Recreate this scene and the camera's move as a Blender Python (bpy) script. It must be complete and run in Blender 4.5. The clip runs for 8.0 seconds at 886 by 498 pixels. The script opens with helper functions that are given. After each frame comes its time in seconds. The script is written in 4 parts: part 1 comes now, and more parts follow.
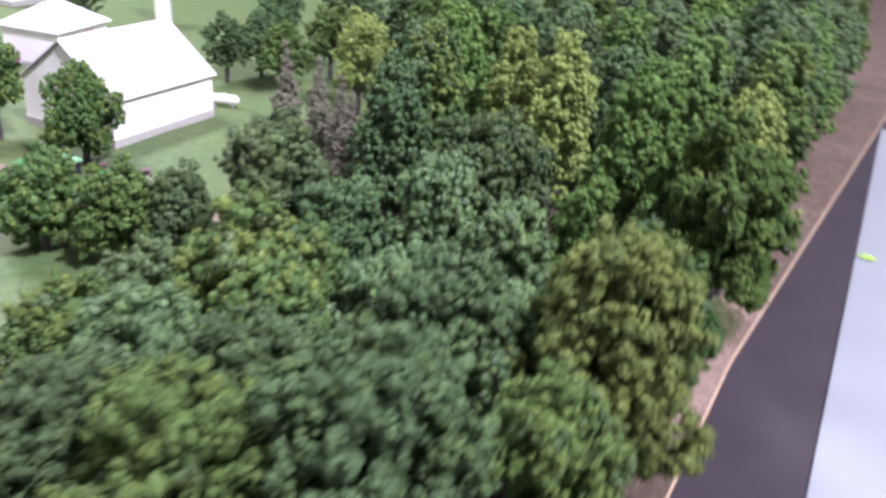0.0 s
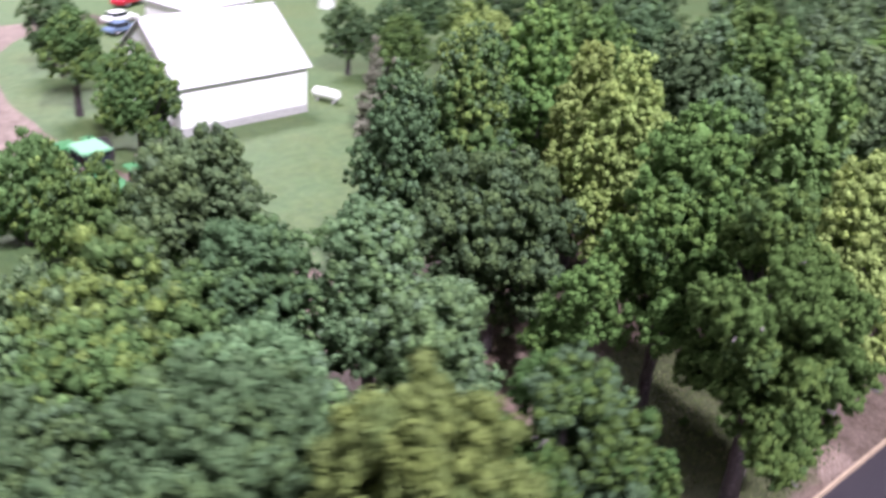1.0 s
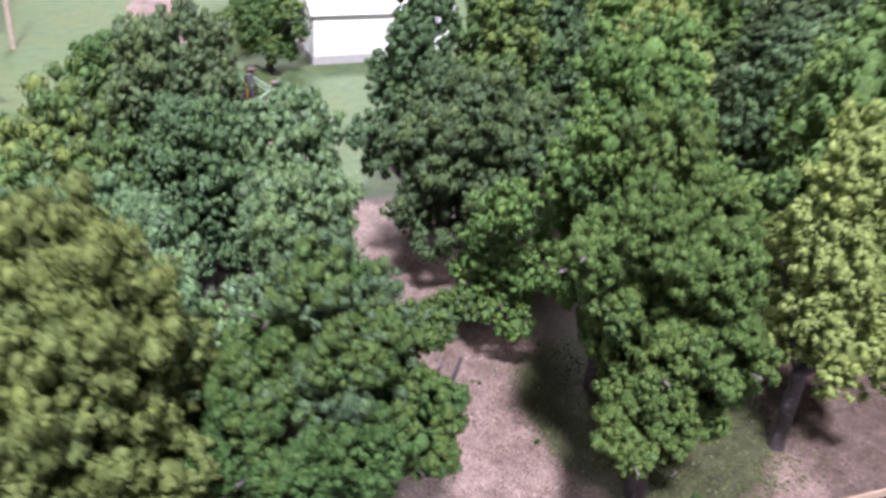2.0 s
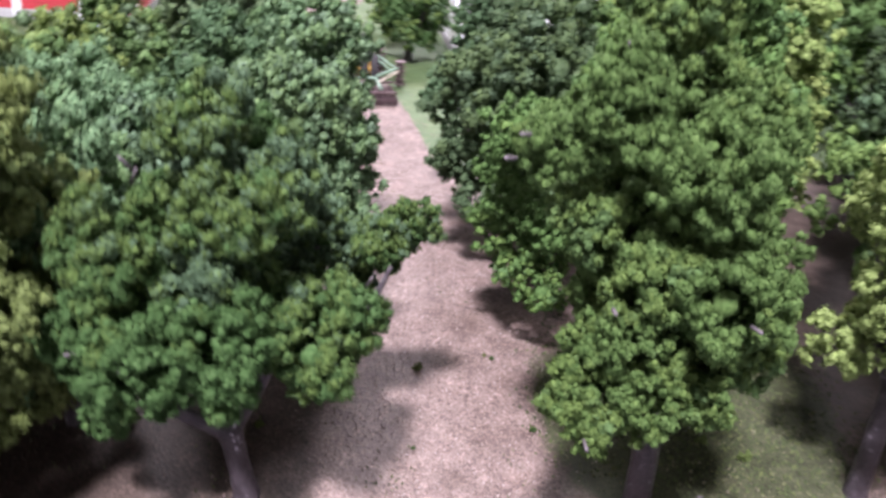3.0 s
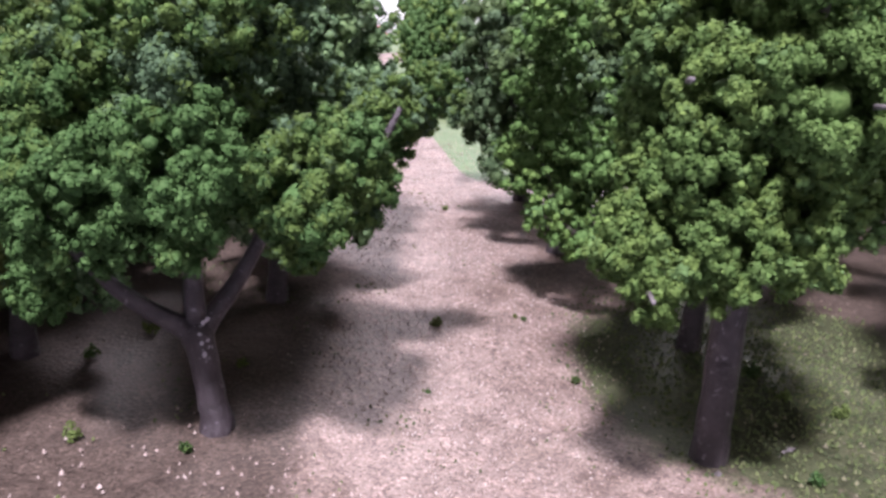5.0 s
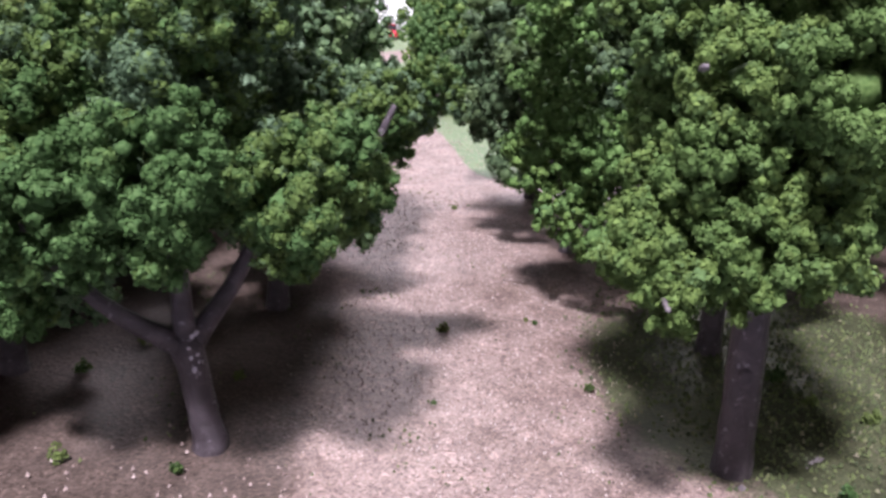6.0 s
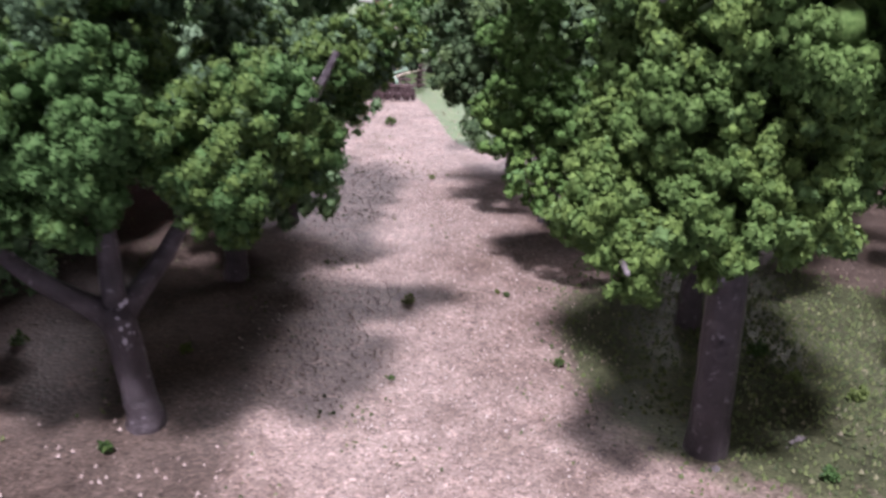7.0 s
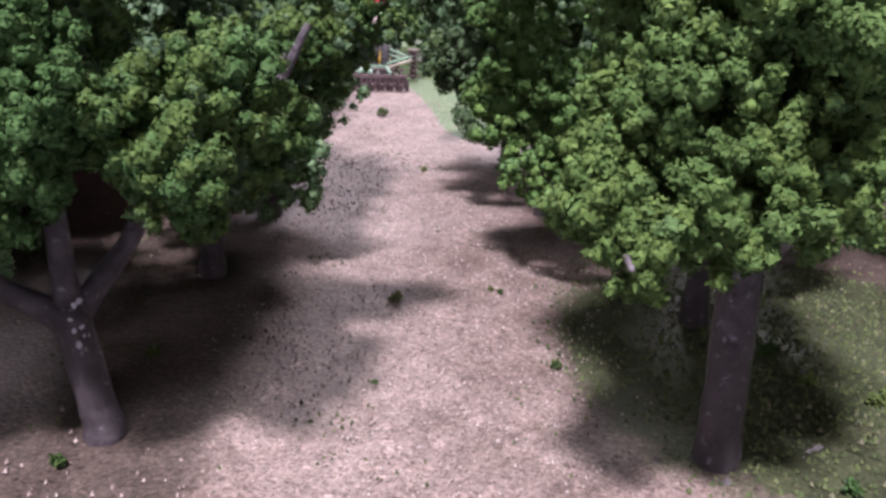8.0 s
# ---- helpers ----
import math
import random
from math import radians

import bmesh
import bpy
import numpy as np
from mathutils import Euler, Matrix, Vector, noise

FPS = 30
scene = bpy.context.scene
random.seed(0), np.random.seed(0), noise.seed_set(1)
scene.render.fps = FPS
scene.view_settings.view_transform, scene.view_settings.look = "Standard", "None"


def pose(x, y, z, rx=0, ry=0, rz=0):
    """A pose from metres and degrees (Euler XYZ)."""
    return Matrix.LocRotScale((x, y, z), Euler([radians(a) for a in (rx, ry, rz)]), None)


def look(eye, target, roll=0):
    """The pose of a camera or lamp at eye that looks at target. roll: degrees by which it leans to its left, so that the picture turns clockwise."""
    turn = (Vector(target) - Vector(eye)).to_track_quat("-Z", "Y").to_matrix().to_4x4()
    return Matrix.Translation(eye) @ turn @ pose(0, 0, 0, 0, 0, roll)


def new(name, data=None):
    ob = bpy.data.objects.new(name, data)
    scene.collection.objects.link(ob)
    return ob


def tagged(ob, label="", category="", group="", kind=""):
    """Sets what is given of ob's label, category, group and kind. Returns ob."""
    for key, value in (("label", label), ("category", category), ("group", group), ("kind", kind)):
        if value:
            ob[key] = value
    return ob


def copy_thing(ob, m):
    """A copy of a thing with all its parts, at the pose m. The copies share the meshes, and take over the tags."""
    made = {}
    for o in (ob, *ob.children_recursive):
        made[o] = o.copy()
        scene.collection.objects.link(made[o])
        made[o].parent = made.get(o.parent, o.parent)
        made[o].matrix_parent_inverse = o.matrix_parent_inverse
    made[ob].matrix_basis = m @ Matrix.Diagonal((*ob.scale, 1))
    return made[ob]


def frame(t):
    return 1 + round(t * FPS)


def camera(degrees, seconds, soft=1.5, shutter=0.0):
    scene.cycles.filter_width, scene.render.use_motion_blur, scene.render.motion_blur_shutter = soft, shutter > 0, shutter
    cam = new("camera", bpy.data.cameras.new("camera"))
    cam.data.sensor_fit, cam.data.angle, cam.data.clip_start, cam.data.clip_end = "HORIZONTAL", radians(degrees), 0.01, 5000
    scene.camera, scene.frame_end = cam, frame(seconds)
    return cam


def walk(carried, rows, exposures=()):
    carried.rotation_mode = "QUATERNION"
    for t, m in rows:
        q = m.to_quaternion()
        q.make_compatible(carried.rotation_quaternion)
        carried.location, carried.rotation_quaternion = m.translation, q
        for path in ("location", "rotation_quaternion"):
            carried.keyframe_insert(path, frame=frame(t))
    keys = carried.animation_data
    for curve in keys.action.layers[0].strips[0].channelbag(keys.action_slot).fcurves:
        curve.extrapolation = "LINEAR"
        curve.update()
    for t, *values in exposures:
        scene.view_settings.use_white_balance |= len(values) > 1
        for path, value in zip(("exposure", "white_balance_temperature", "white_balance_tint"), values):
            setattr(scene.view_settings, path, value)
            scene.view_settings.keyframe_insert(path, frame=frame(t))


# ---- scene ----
cam = camera(53.2, 8.0, soft=2.9, shutter=0.7)
PATH = [
    (0, (-0.792, -0.2438, 0.4918), (-0.5978, -0.1478, 0.3883), 4.8),
    (0.5, (-0.6245, -0.2832, 0.4996), (-0.4442, -0.1642, 0.3948), 6.2),
    (1, (-0.4574, -0.3293, 0.4817), (-0.3047, -0.181, 0.3709), 4.7),
    (1.5, (-0.295, -0.4433, 0.4776), (-0.1808, -0.267, 0.3613), 5.0),
    (1.7, (-0.2586, -0.47, 0.4552), (-0.1561, -0.2869, 0.3386), 5.0),
    (2.8, (-0.0959, -0.4476, 0.3288), (-0.0461, -0.2395, 0.2201), 4.6),
    (3, (-0.0679, -0.4558, 0.3064), (-0.0318, -0.2426, 0.2022), 5.3),
    (3.5, (-0.0436, -0.454, 0.2531), (-0.0229, -0.2327, 0.1625), 5.9),
    (4, (-0.0482, -0.4444, 0.2144), (-0.0292, -0.2186, 0.1352), 6.4),
    (4.5, (-0.0508, -0.4348, 0.1849), (-0.0232, -0.2076, 0.1122), 5.2),
    (6, (-0.0425, -0.4068, 0.1758), (-0.0199, -0.1795, 0.1019), 3.2),
    (6.5, (-0.0329, -0.3985, 0.1734), (-0.0113, -0.1723, 0.0965), 3.1),
    (7, (-0.0241, -0.3868, 0.1639), (-0.0012, -0.1614, 0.0846), 3.3),
    (7.5, (-0.0168, -0.3714, 0.1562), (0.0066, -0.1464, 0.0763), 3.4),
    (8, (-0.0175, -0.3631, 0.1549), (0.0058, -0.1381, 0.0746), 3.2),
]
walk(cam, [(t, look(eye, target, roll)) for t, eye, target, roll in PATH],
     exposures=[(0.0, -0.09), (1.7, -0.08), (3.0, 0.03), (4.0, 0.08), (6.0, 0.01), (8.0, -0.18)])

# ---- exhibition hall light: ceiling fittings over the display ----
world = bpy.data.worlds.new("hall_air")
scene.world = world
world.use_nodes = True
world.node_tree.nodes["Background"].inputs[0].default_value = (0.9, 0.93, 1.0, 1)
world.node_tree.nodes["Background"].inputs[1].default_value = 0.35

LAMPS = [  # x, y, z, width, depth, watts
    (-0.90, -2.30, 3.95, 0.50, 0.40, 820.0),
    (0.45, 2.70, 2.80, 1.60, 0.90, 300.0),
    (-2.00, 0.80, 2.90, 1.20, 0.60, 30.0),
    (2.20, 0.30, 2.90, 1.20, 0.60, 30.0),
]
for lx, ly, lz, lw, ld, watts in LAMPS:
    lamp = bpy.data.lights.new("hall_lamp", "AREA")
    lamp.shape, lamp.size, lamp.size_y, lamp.energy = "RECTANGLE", lw, ld, watts
    lamp.color = (1.0, 0.935, 1.08)
    new("hall_lamp", lamp).matrix_world = pose(lx, ly, lz)

# ---- small tools ----


def mesh_from(name, verts, faces, smooth=False):
    me = bpy.data.meshes.new(name)
    me.from_pydata([tuple(v) for v in verts], [], [tuple(f) for f in faces])
    if smooth:
        me.polygons.foreach_set("use_smooth", [True] * len(me.polygons))
    me.update()
    return me


def part(name, bm, material, parent, label=""):
    """One mesh object under a thing or a part."""
    if isinstance(bm, bmesh.types.BMesh):
        me = bpy.data.meshes.new(name)
        bm.to_mesh(me)
        bm.free()
    else:
        me = bm
    if material and not me.materials:
        me.materials.append(material)
    ob = new(name, me)
    ob.parent = parent
    return tagged(ob, label)


def thing(name, at, label, category, group="", turn=0.0):
    e = new(name)
    e.empty_display_size = 0.01
    e.matrix_basis = pose(at[0], at[1], at[2] if len(at) > 2 else 0.0, 0, 0, turn)
    return tagged(e, label, category, group)


def structure(name, bm, material, label=""):
    ob = part(name, bm, material, None)
    return tagged(ob, label, "", "", "structure")


def box(x0, x1, y0, y1, z0, z1, bevel=0.0, bm=None):
    own = bmesh.new()
    m = Matrix.LocRotScale(((x0 + x1) / 2, (y0 + y1) / 2, (z0 + z1) / 2), None, (x1 - x0, y1 - y0, z1 - z0))
    bmesh.ops.create_cube(own, size=1.0, matrix=m)
    if bevel:
        bmesh.ops.bevel(own, geom=own.edges[:], offset=bevel, segments=2, affect="EDGES")
    if bm is None:
        return own
    return join(bm, own)


def join(bm, other, m=None):
    if m is not None:
        other.transform(m)
    me = bpy.data.meshes.new("tmp")
    other.to_mesh(me)
    other.free()
    bm.from_mesh(me)
    bpy.data.meshes.remove(me)
    return bm


def cyl(r0, r1, h, segs=20, bevel=0.0, m=None):
    bm = bmesh.new()
    bmesh.ops.create_cone(bm, cap_ends=True, segments=segs, radius1=r0, radius2=r1, depth=h)
    if bevel:
        es = [e for e in bm.edges if len(e.link_faces) == 2 and abs(e.verts[0].co.z - e.verts[1].co.z) < 1e-6]
        bmesh.ops.bevel(bm, geom=es, offset=bevel, segments=2, affect="EDGES")
    if m is not None:
        bm.transform(m)
    return bm


def tube(points, radii, segs=10, rough=0.0, seed=0):
    """A tapered limb along a line of points, slightly knobbly."""
    rng = np.random.default_rng(seed)
    pts = [Vector(p) for p in points]
    verts, faces = [], []
    side = Vector((1, 0.13, 0.07))
    for i, p in enumerate(pts):
        d = (pts[min(i + 1, len(pts) - 1)] - pts[max(i - 1, 0)]).normalized()
        u = (side - d * side.dot(d)).normalized()
        w = d.cross(u)
        for k in range(segs):
            a = 2 * math.pi * k / segs
            r = radii[i] * (1 + rough * rng.uniform(-1, 1))
            verts.append(p + u * (math.cos(a) * r) + w * (math.sin(a) * r))
    for i in range(len(pts) - 1):
        for k in range(segs):
            a, b = i * segs + k, i * segs + (k + 1) % segs
            faces.append((a, b, b + segs, a + segs))
    faces.append(tuple(range(segs))[::-1])
    faces.append(tuple(range((len(pts) - 1) * segs, len(pts) * segs)))
    return mesh_from("limb", verts, faces, smooth=True)


def spline(points, radii, steps=4):
    """Points and radii refined along a smooth line."""
    P, R = [np.array(p, float) for p in points], list(radii)
    out, rad = [], []
    for i in range(len(P) - 1):
        a, b = P[i], P[i + 1]
        ta = (P[i + 1] - P[max(i - 1, 0)]) / 2
        tb = (P[min(i + 2, len(P) - 1)] - P[i]) / 2
        for s in range(steps):
            t = s / steps
            h = (2 * t**3 - 3 * t**2 + 1, t**3 - 2 * t**2 + t, -2 * t**3 + 3 * t**2, t**3 - t**2)
            out.append(h[0] * a + h[1] * ta + h[2] * b + h[3] * tb)
            rad.append(R[i] * (1 - t) + R[i + 1] * t)
    out.append(P[-1])
    rad.append(R[-1])
    return out, rad


# ---- materials ----
def material(name, rough=0.8, metal=0.0):
    m = bpy.data.materials.new(name)
    m.use_nodes = True
    nt = m.node_tree
    b = nt.nodes["Principled BSDF"]
    b.inputs["Roughness"].default_value = rough
    b.inputs["Metallic"].default_value = metal
    return m, nt, b


def node(nt, kind, **inputs):
    n = nt.nodes.new(kind)
    for k, v in inputs.items():
        n.inputs[k.replace("_", " ")].default_value = v
    return n


def noise_tex(nt, scale, detail=6.0, rough=0.6):
    tc = nt.nodes.new("ShaderNodeTexCoord")
    n = node(nt, "ShaderNodeTexNoise", Scale=scale, Detail=detail, Roughness=rough)
    nt.links.new(tc.outputs["Object"], n.inputs["Vector"])
    return n.outputs["Fac"]


def ramp(nt, fac, stops):
    r = nt.nodes.new("ShaderNodeValToRGB")
    els = r.color_ramp.elements
    while len(els) < len(stops):
        els.new(0.5)
    for e, (p, c) in zip(els, stops):
        e.position, e.color = p, (*c, 1) if len(c) == 3 else c
    nt.links.new(fac, r.inputs["Fac"])
    return r.outputs["Color"]


def mix(nt, fac, a, b, mode="MIX"):
    n = nt.nodes.new("ShaderNodeMix")
    n.data_type, n.blend_type = "RGBA", mode
    for sock, v in ((0, fac), (6, a), (7, b)):
        if isinstance(v, bpy.types.NodeSocket):
            nt.links.new(v, n.inputs[sock])
        else:
            n.inputs[sock].default_value = v if sock == 0 else (*v, 1)
    return n.outputs[2]


def bump(nt, b, height, strength=0.4, dist=0.001):
    n = node(nt, "ShaderNodeBump", Strength=strength, Distance=dist)
    nt.links.new(height, n.inputs["Height"])
    nt.links.new(n.outputs["Normal"], b.inputs["Normal"])


def plain(name, col, rough=0.6, metal=0.0, vary=0.12, scale=60.0, relief=0.0):
    """Paint or plastic with slight grime."""
    m, nt, b = material(name, rough, metal)
    n = noise_tex(nt, scale)
    c = ramp(nt, n, [(0.3, [v * (1 - vary) for v in col]), (0.7, [min(1, v * (1 + vary)) for v in col])])
    nt.links.new(c, b.inputs["Base Color"])
    if relief:
        bump(nt, b, noise_tex(nt, scale * 8), relief, 0.0005)
    return m


def foliage(name, deep, base, tip, alt, third):
    """Ground foam: every crumb a little different, every tuft leaning to another green."""
    m, nt, b = material(name, 0.74)
    b.inputs["Specular IOR Level"].default_value = 0.10
    geo = nt.nodes.new("ShaderNodeNewGeometry")
    info = nt.nodes.new("ShaderNodeObjectInfo")
    tint = nt.nodes.new("ShaderNodeAttribute")
    tint.attribute_name = "tint"
    c = ramp(nt, noise_tex(nt, 420.0, 4.0, 0.7), [(0.30, deep), (0.50, base), (0.74, tip)])
    for stops, other in ((((0.40, 0.0), (0.64, 0.55)), alt), (((0.74, 0.0), (0.92, 0.70)), third)):
        share = ramp(nt, tint.outputs["Fac"], [(p, (v, v, v)) for p, v in stops])
        fresh = mix(nt, 1.0, ramp(nt, noise_tex(nt, 420.0, 4.0, 0.7), [(0.30, (0.5, 0.5, 0.5)), (0.50, (1, 1, 1)), (0.74, (1.7, 1.6, 1.7))]), other, "MULTIPLY")
        c = mix(nt, share, c, fresh)
    c = mix(nt, 1.0, c, ramp(nt, geo.outputs["Random Per Island"], [(0.0, (0.82, 0.82, 0.84)), (1.0, (1.14, 1.14, 1.10))]), "MULTIPLY")
    hv = node(nt, "ShaderNodeHueSaturation", Saturation=0.92, Fac=1.0)
    for sock, lo, hi in (("Value", 0.56, 0.77), ("Hue", 0.488, 0.512)):
        mr = node(nt, "ShaderNodeMapRange", To_Min=lo, To_Max=hi)
        nt.links.new(info.outputs["Random"], mr.inputs["Value"])
        nt.links.new(mr.outputs["Result"], hv.inputs[sock])
    nt.links.new(c, hv.inputs["Color"])
    nt.links.new(hv.outputs["Color"], b.inputs["Base Color"])
    bump(nt, b, noise_tex(nt, 900.0, 2.0), 0.35, 0.0006)
    thin = nt.nodes.new("ShaderNodeBsdfTranslucent")  # thin foam lets some light through
    both = nt.nodes.new("ShaderNodeMixShader")
    both.inputs[0].default_value = 0.14
    nt.links.new(hv.outputs["Color"], thin.inputs["Color"])
    nt.links.new(b.outputs[0], both.inputs[1])
    nt.links.new(thin.outputs[0], both.inputs[2])
    nt.links.new(both.outputs[0], nt.nodes["Material Output"].inputs["Surface"])
    return m


LEAF_DARK = foliage("foam_dark_green", (0.043, 0.085, 0.040), (0.100, 0.175, 0.078), (0.214, 0.310, 0.158), (0.146, 0.230, 0.069), (0.117, 0.200, 0.118))
LEAF_BLUE = foliage("foam_blue_green", (0.066, 0.124, 0.056), (0.148, 0.251, 0.115), (0.321, 0.431, 0.227), (0.178, 0.276, 0.085), (0.167, 0.253, 0.169))
LEAF_MID = foliage("foam_mid_green", (0.054, 0.112, 0.030), (0.127, 0.235, 0.064), (0.253, 0.385, 0.129), (0.195, 0.300, 0.059), (0.117, 0.210, 0.109))
LEAF_LIGHT = foliage("foam_light_green", (0.060, 0.142, 0.033), (0.150, 0.300, 0.073), (0.276, 0.470, 0.143), (0.221, 0.360, 0.071), (0.138, 0.290, 0.102))
# the light green again, dimmed to put shade on trees right of the path
LEAF_LIGHT_SHADED = foliage("foam_light_green_shaded", (0.048, 0.112, 0.025), (0.119, 0.236, 0.057), (0.218, 0.370, 0.112), (0.174, 0.283, 0.056), (0.108, 0.229, 0.082))
LEAF_YELLOW = foliage("foam_yellow_green", (0.142, 0.209, 0.050), (0.319, 0.451, 0.121), (0.513, 0.660, 0.242), (0.388, 0.501, 0.116), (0.239, 0.385, 0.110))
LEAF_OLIVE = foliage("foam_olive", (0.081, 0.106, 0.025), (0.164, 0.217, 0.058), (0.258, 0.327, 0.116), (0.196, 0.243, 0.054), (0.126, 0.190, 0.062))
LEAF_MIXED = foliage("foam_mixed_green", (0.051, 0.105, 0.032), (0.119, 0.222, 0.067), (0.244, 0.370, 0.139), (0.283, 0.370, 0.069), (0.127, 0.220, 0.139))
# mixed green foam, darkened for the shade on the left path tree's front
LEAF_SHADY = foliage("foam_shaded_mixed_green", (0.031, 0.071, 0.018), (0.074, 0.149, 0.040), (0.154, 0.256, 0.086), (0.140, 0.195, 0.035), (0.101, 0.172, 0.113))
LEAF_GREY = foliage("foam_grey_brown", (0.150, 0.146, 0.112), (0.310, 0.305, 0.240), (0.470, 0.465, 0.375), (0.300, 0.285, 0.225), (0.265, 0.290, 0.205))


def bark_material():
    m, nt, b = material("bark_grey_brown", 0.36)
    n = noise_tex(nt, 120.0, 8.0)
    c = ramp(nt, n, [(0.3, (0.031, 0.024, 0.029)), (0.55, (0.061, 0.048, 0.057)), (0.8, (0.117, 0.098, 0.110))])
    c = mix(nt, ramp(nt, noise_tex(nt, 300.0, 3.0), [(0.62, (0, 0, 0)), (0.70, (0.8, 0.8, 0.8))]), c, (0.27, 0.24, 0.28))
    nt.links.new(c, b.inputs["Base Color"])
    bump(nt, b, noise_tex(nt, 230.0, 8.0, 0.7), 0.9, 0.0022)
    return m


BARK = bark_material()
TWIG = plain("twig_pale_grey", (0.117, 0.100, 0.107), 0.7, vary=0.25, scale=300)


def ground_material():
    """Pinkish dirt with grit, and flocked grass where the 'grass' value is high."""
    m, nt, b = material("ground_dirt_grass", 0.62)
    b.inputs["Specular IOR Level"].default_value = 0.35
    big, mid, fine = noise_tex(nt, 9.0), noise_tex(nt, 70.0), noise_tex(nt, 650.0, 3.0)
    dirt = ramp(nt, mid, [(0.25, (0.138, 0.101, 0.094)), (0.5, (0.204, 0.155, 0.143)), (0.75, (0.274, 0.216, 0.200))])
    dirt = mix(nt, 0.75, dirt, ramp(nt, fine, [(0.30, (0.34, 0.30, 0.27)), (0.48, (0.95, 0.93, 0.9)), (0.7, (1, 1, 1))]), "MULTIPLY")
    dirt = mix(nt, 1.0, dirt, ramp(nt, noise_tex(nt, 26.0, 3.0), [(0.34, (0.74, 0.71, 0.68)), (0.52, (1.0, 1.0, 1.0)), (0.70, (1.16, 1.14, 1.12))]), "MULTIPLY")
    # brown soil tone, also used for the painted tree shade
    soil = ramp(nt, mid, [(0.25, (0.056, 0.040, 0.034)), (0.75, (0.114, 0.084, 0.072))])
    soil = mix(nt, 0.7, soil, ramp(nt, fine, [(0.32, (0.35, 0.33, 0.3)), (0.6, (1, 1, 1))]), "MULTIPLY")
    lawn = ramp(nt, mid, [(0.25, (0.052, 0.092, 0.038)), (0.55, (0.080, 0.127, 0.052)), (0.8, (0.109, 0.157, 0.068))])
    lawn = mix(nt, 0.45, lawn, ramp(nt, fine, [(0.3, (0.5, 0.5, 0.45)), (0.6, (1, 1, 1))]), "MULTIPLY")
    dry = mix(nt, 1.0, lawn, (1.15, 0.98, 0.90), "MULTIPLY")
    lawn = mix(nt, ramp(nt, big, [(0.42, (0, 0, 0)), (0.68, (1, 1, 1))]), lawn, dry)

    moss = ramp(nt, mid, [(0.25, (0.030, 0.031, 0.017)), (0.5, (0.058, 0.066, 0.033)), (0.75, (0.101, 0.103, 0.059))])
    moss = mix(nt, 0.7, moss, ramp(nt, fine, [(0.3, (0.4, 0.4, 0.35)), (0.6, (1, 1, 1))]), "MULTIPLY")

    def grains(scale, stops):
        tc = nt.nodes.new("ShaderNodeTexCoord")
        vor = node(nt, "ShaderNodeTexVoronoi", Scale=scale)
        nt.links.new(tc.outputs["Object"], vor.inputs["Vector"])
        sep = nt.nodes.new("ShaderNodeSeparateColor")
        nt.links.new(vor.outputs["Color"], sep.inputs["Color"])
        return ramp(nt, sep.outputs[0], stops), vor.outputs["Distance"]

    coarse, lumps = grains(520.0, [(0.0, (0.55, 0.52, 0.50)), (0.12, (0.92, 0.91, 0.90)), (0.85, (1.0, 1.0, 1.0)), (1.0, (1.35, 1.33, 1.32))])
    small, _ = grains(1150.0, [(0.0, (0.50, 0.47, 0.45)), (0.3, (0.88, 0.87, 0.86)), (0.8, (1.05, 1.05, 1.05)), (1.0, (1.5, 1.48, 1.46))])

    def mask(attr, spread):
        at = nt.nodes.new("ShaderNodeAttribute")
        at.attribute_name = attr
        add = nt.nodes.new("ShaderNodeMath")
        add.operation = "MULTIPLY_ADD"
        nt.links.new(mid, add.inputs[0])
        add.inputs[1].default_value = spread
        nt.links.new(at.outputs["Fac"], add.inputs[2])
        return ramp(nt, add.outputs[0], [(0.5 + spread * 0.30, (0, 0, 0)), (0.5 + spread * 0.62, (1, 1, 1))])

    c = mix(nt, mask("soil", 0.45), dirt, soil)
    c = mix(nt, mask("moss", 0.45), c, moss)
    c = mix(nt, 1.0, mix(nt, 1.0, c, coarse, "MULTIPLY"), small, "MULTIPLY")
    c = mix(nt, mask("grass", 0.45), c, lawn)
    nt.links.new(c, b.inputs["Base Color"])
    bump(nt, b, mix(nt, 0.5, fine, lumps), 0.6, 0.0009)
    return m


GROUND = ground_material()


def road_material():
    m, nt, b = material("road_grey_paint", 0.62)
    b.inputs["Specular IOR Level"].default_value = 0.3
    n, f = noise_tex(nt, 14.0), noise_tex(nt, 900.0, 2.0)
    c = ramp(nt, n, [(0.3, (0.026, 0.022, 0.030)), (0.7, (0.035, 0.030, 0.040))])
    c = mix(nt, 0.5, c, ramp(nt, f, [(0.3, (0.7, 0.7, 0.7)), (0.7, (1, 1, 1))]), "MULTIPLY")
    nt.links.new(c, b.inputs["Base Color"])
    bump(nt, b, f, 0.3, 0.0004)
    return m


ROAD = road_material()
BOARD = plain("table_board_white", (0.205, 0.222, 0.262), 0.5, vary=0.03, scale=6)
EDGE = plain("raw_board_edge", (0.374, 0.281, 0.211), 0.8, vary=0.15, scale=90)
WHITE = plain("white_painted_metal", (0.90, 0.89, 0.92), 0.45, vary=0.03, scale=20)
ROOFW = plain("pale_grey_roof", (0.60, 0.575, 0.64), 0.5, vary=0.04, scale=25)
STONE = plain("concrete_footing", (0.40, 0.39, 0.40), 0.9, vary=0.15, scale=120, relief=0.3)
RED = plain("barn_red", (0.42, 0.035, 0.05), 0.6, vary=0.12, scale=40)
PINK = plain("pale_pink_siding", (0.75, 0.60, 0.63), 0.6, vary=0.05)
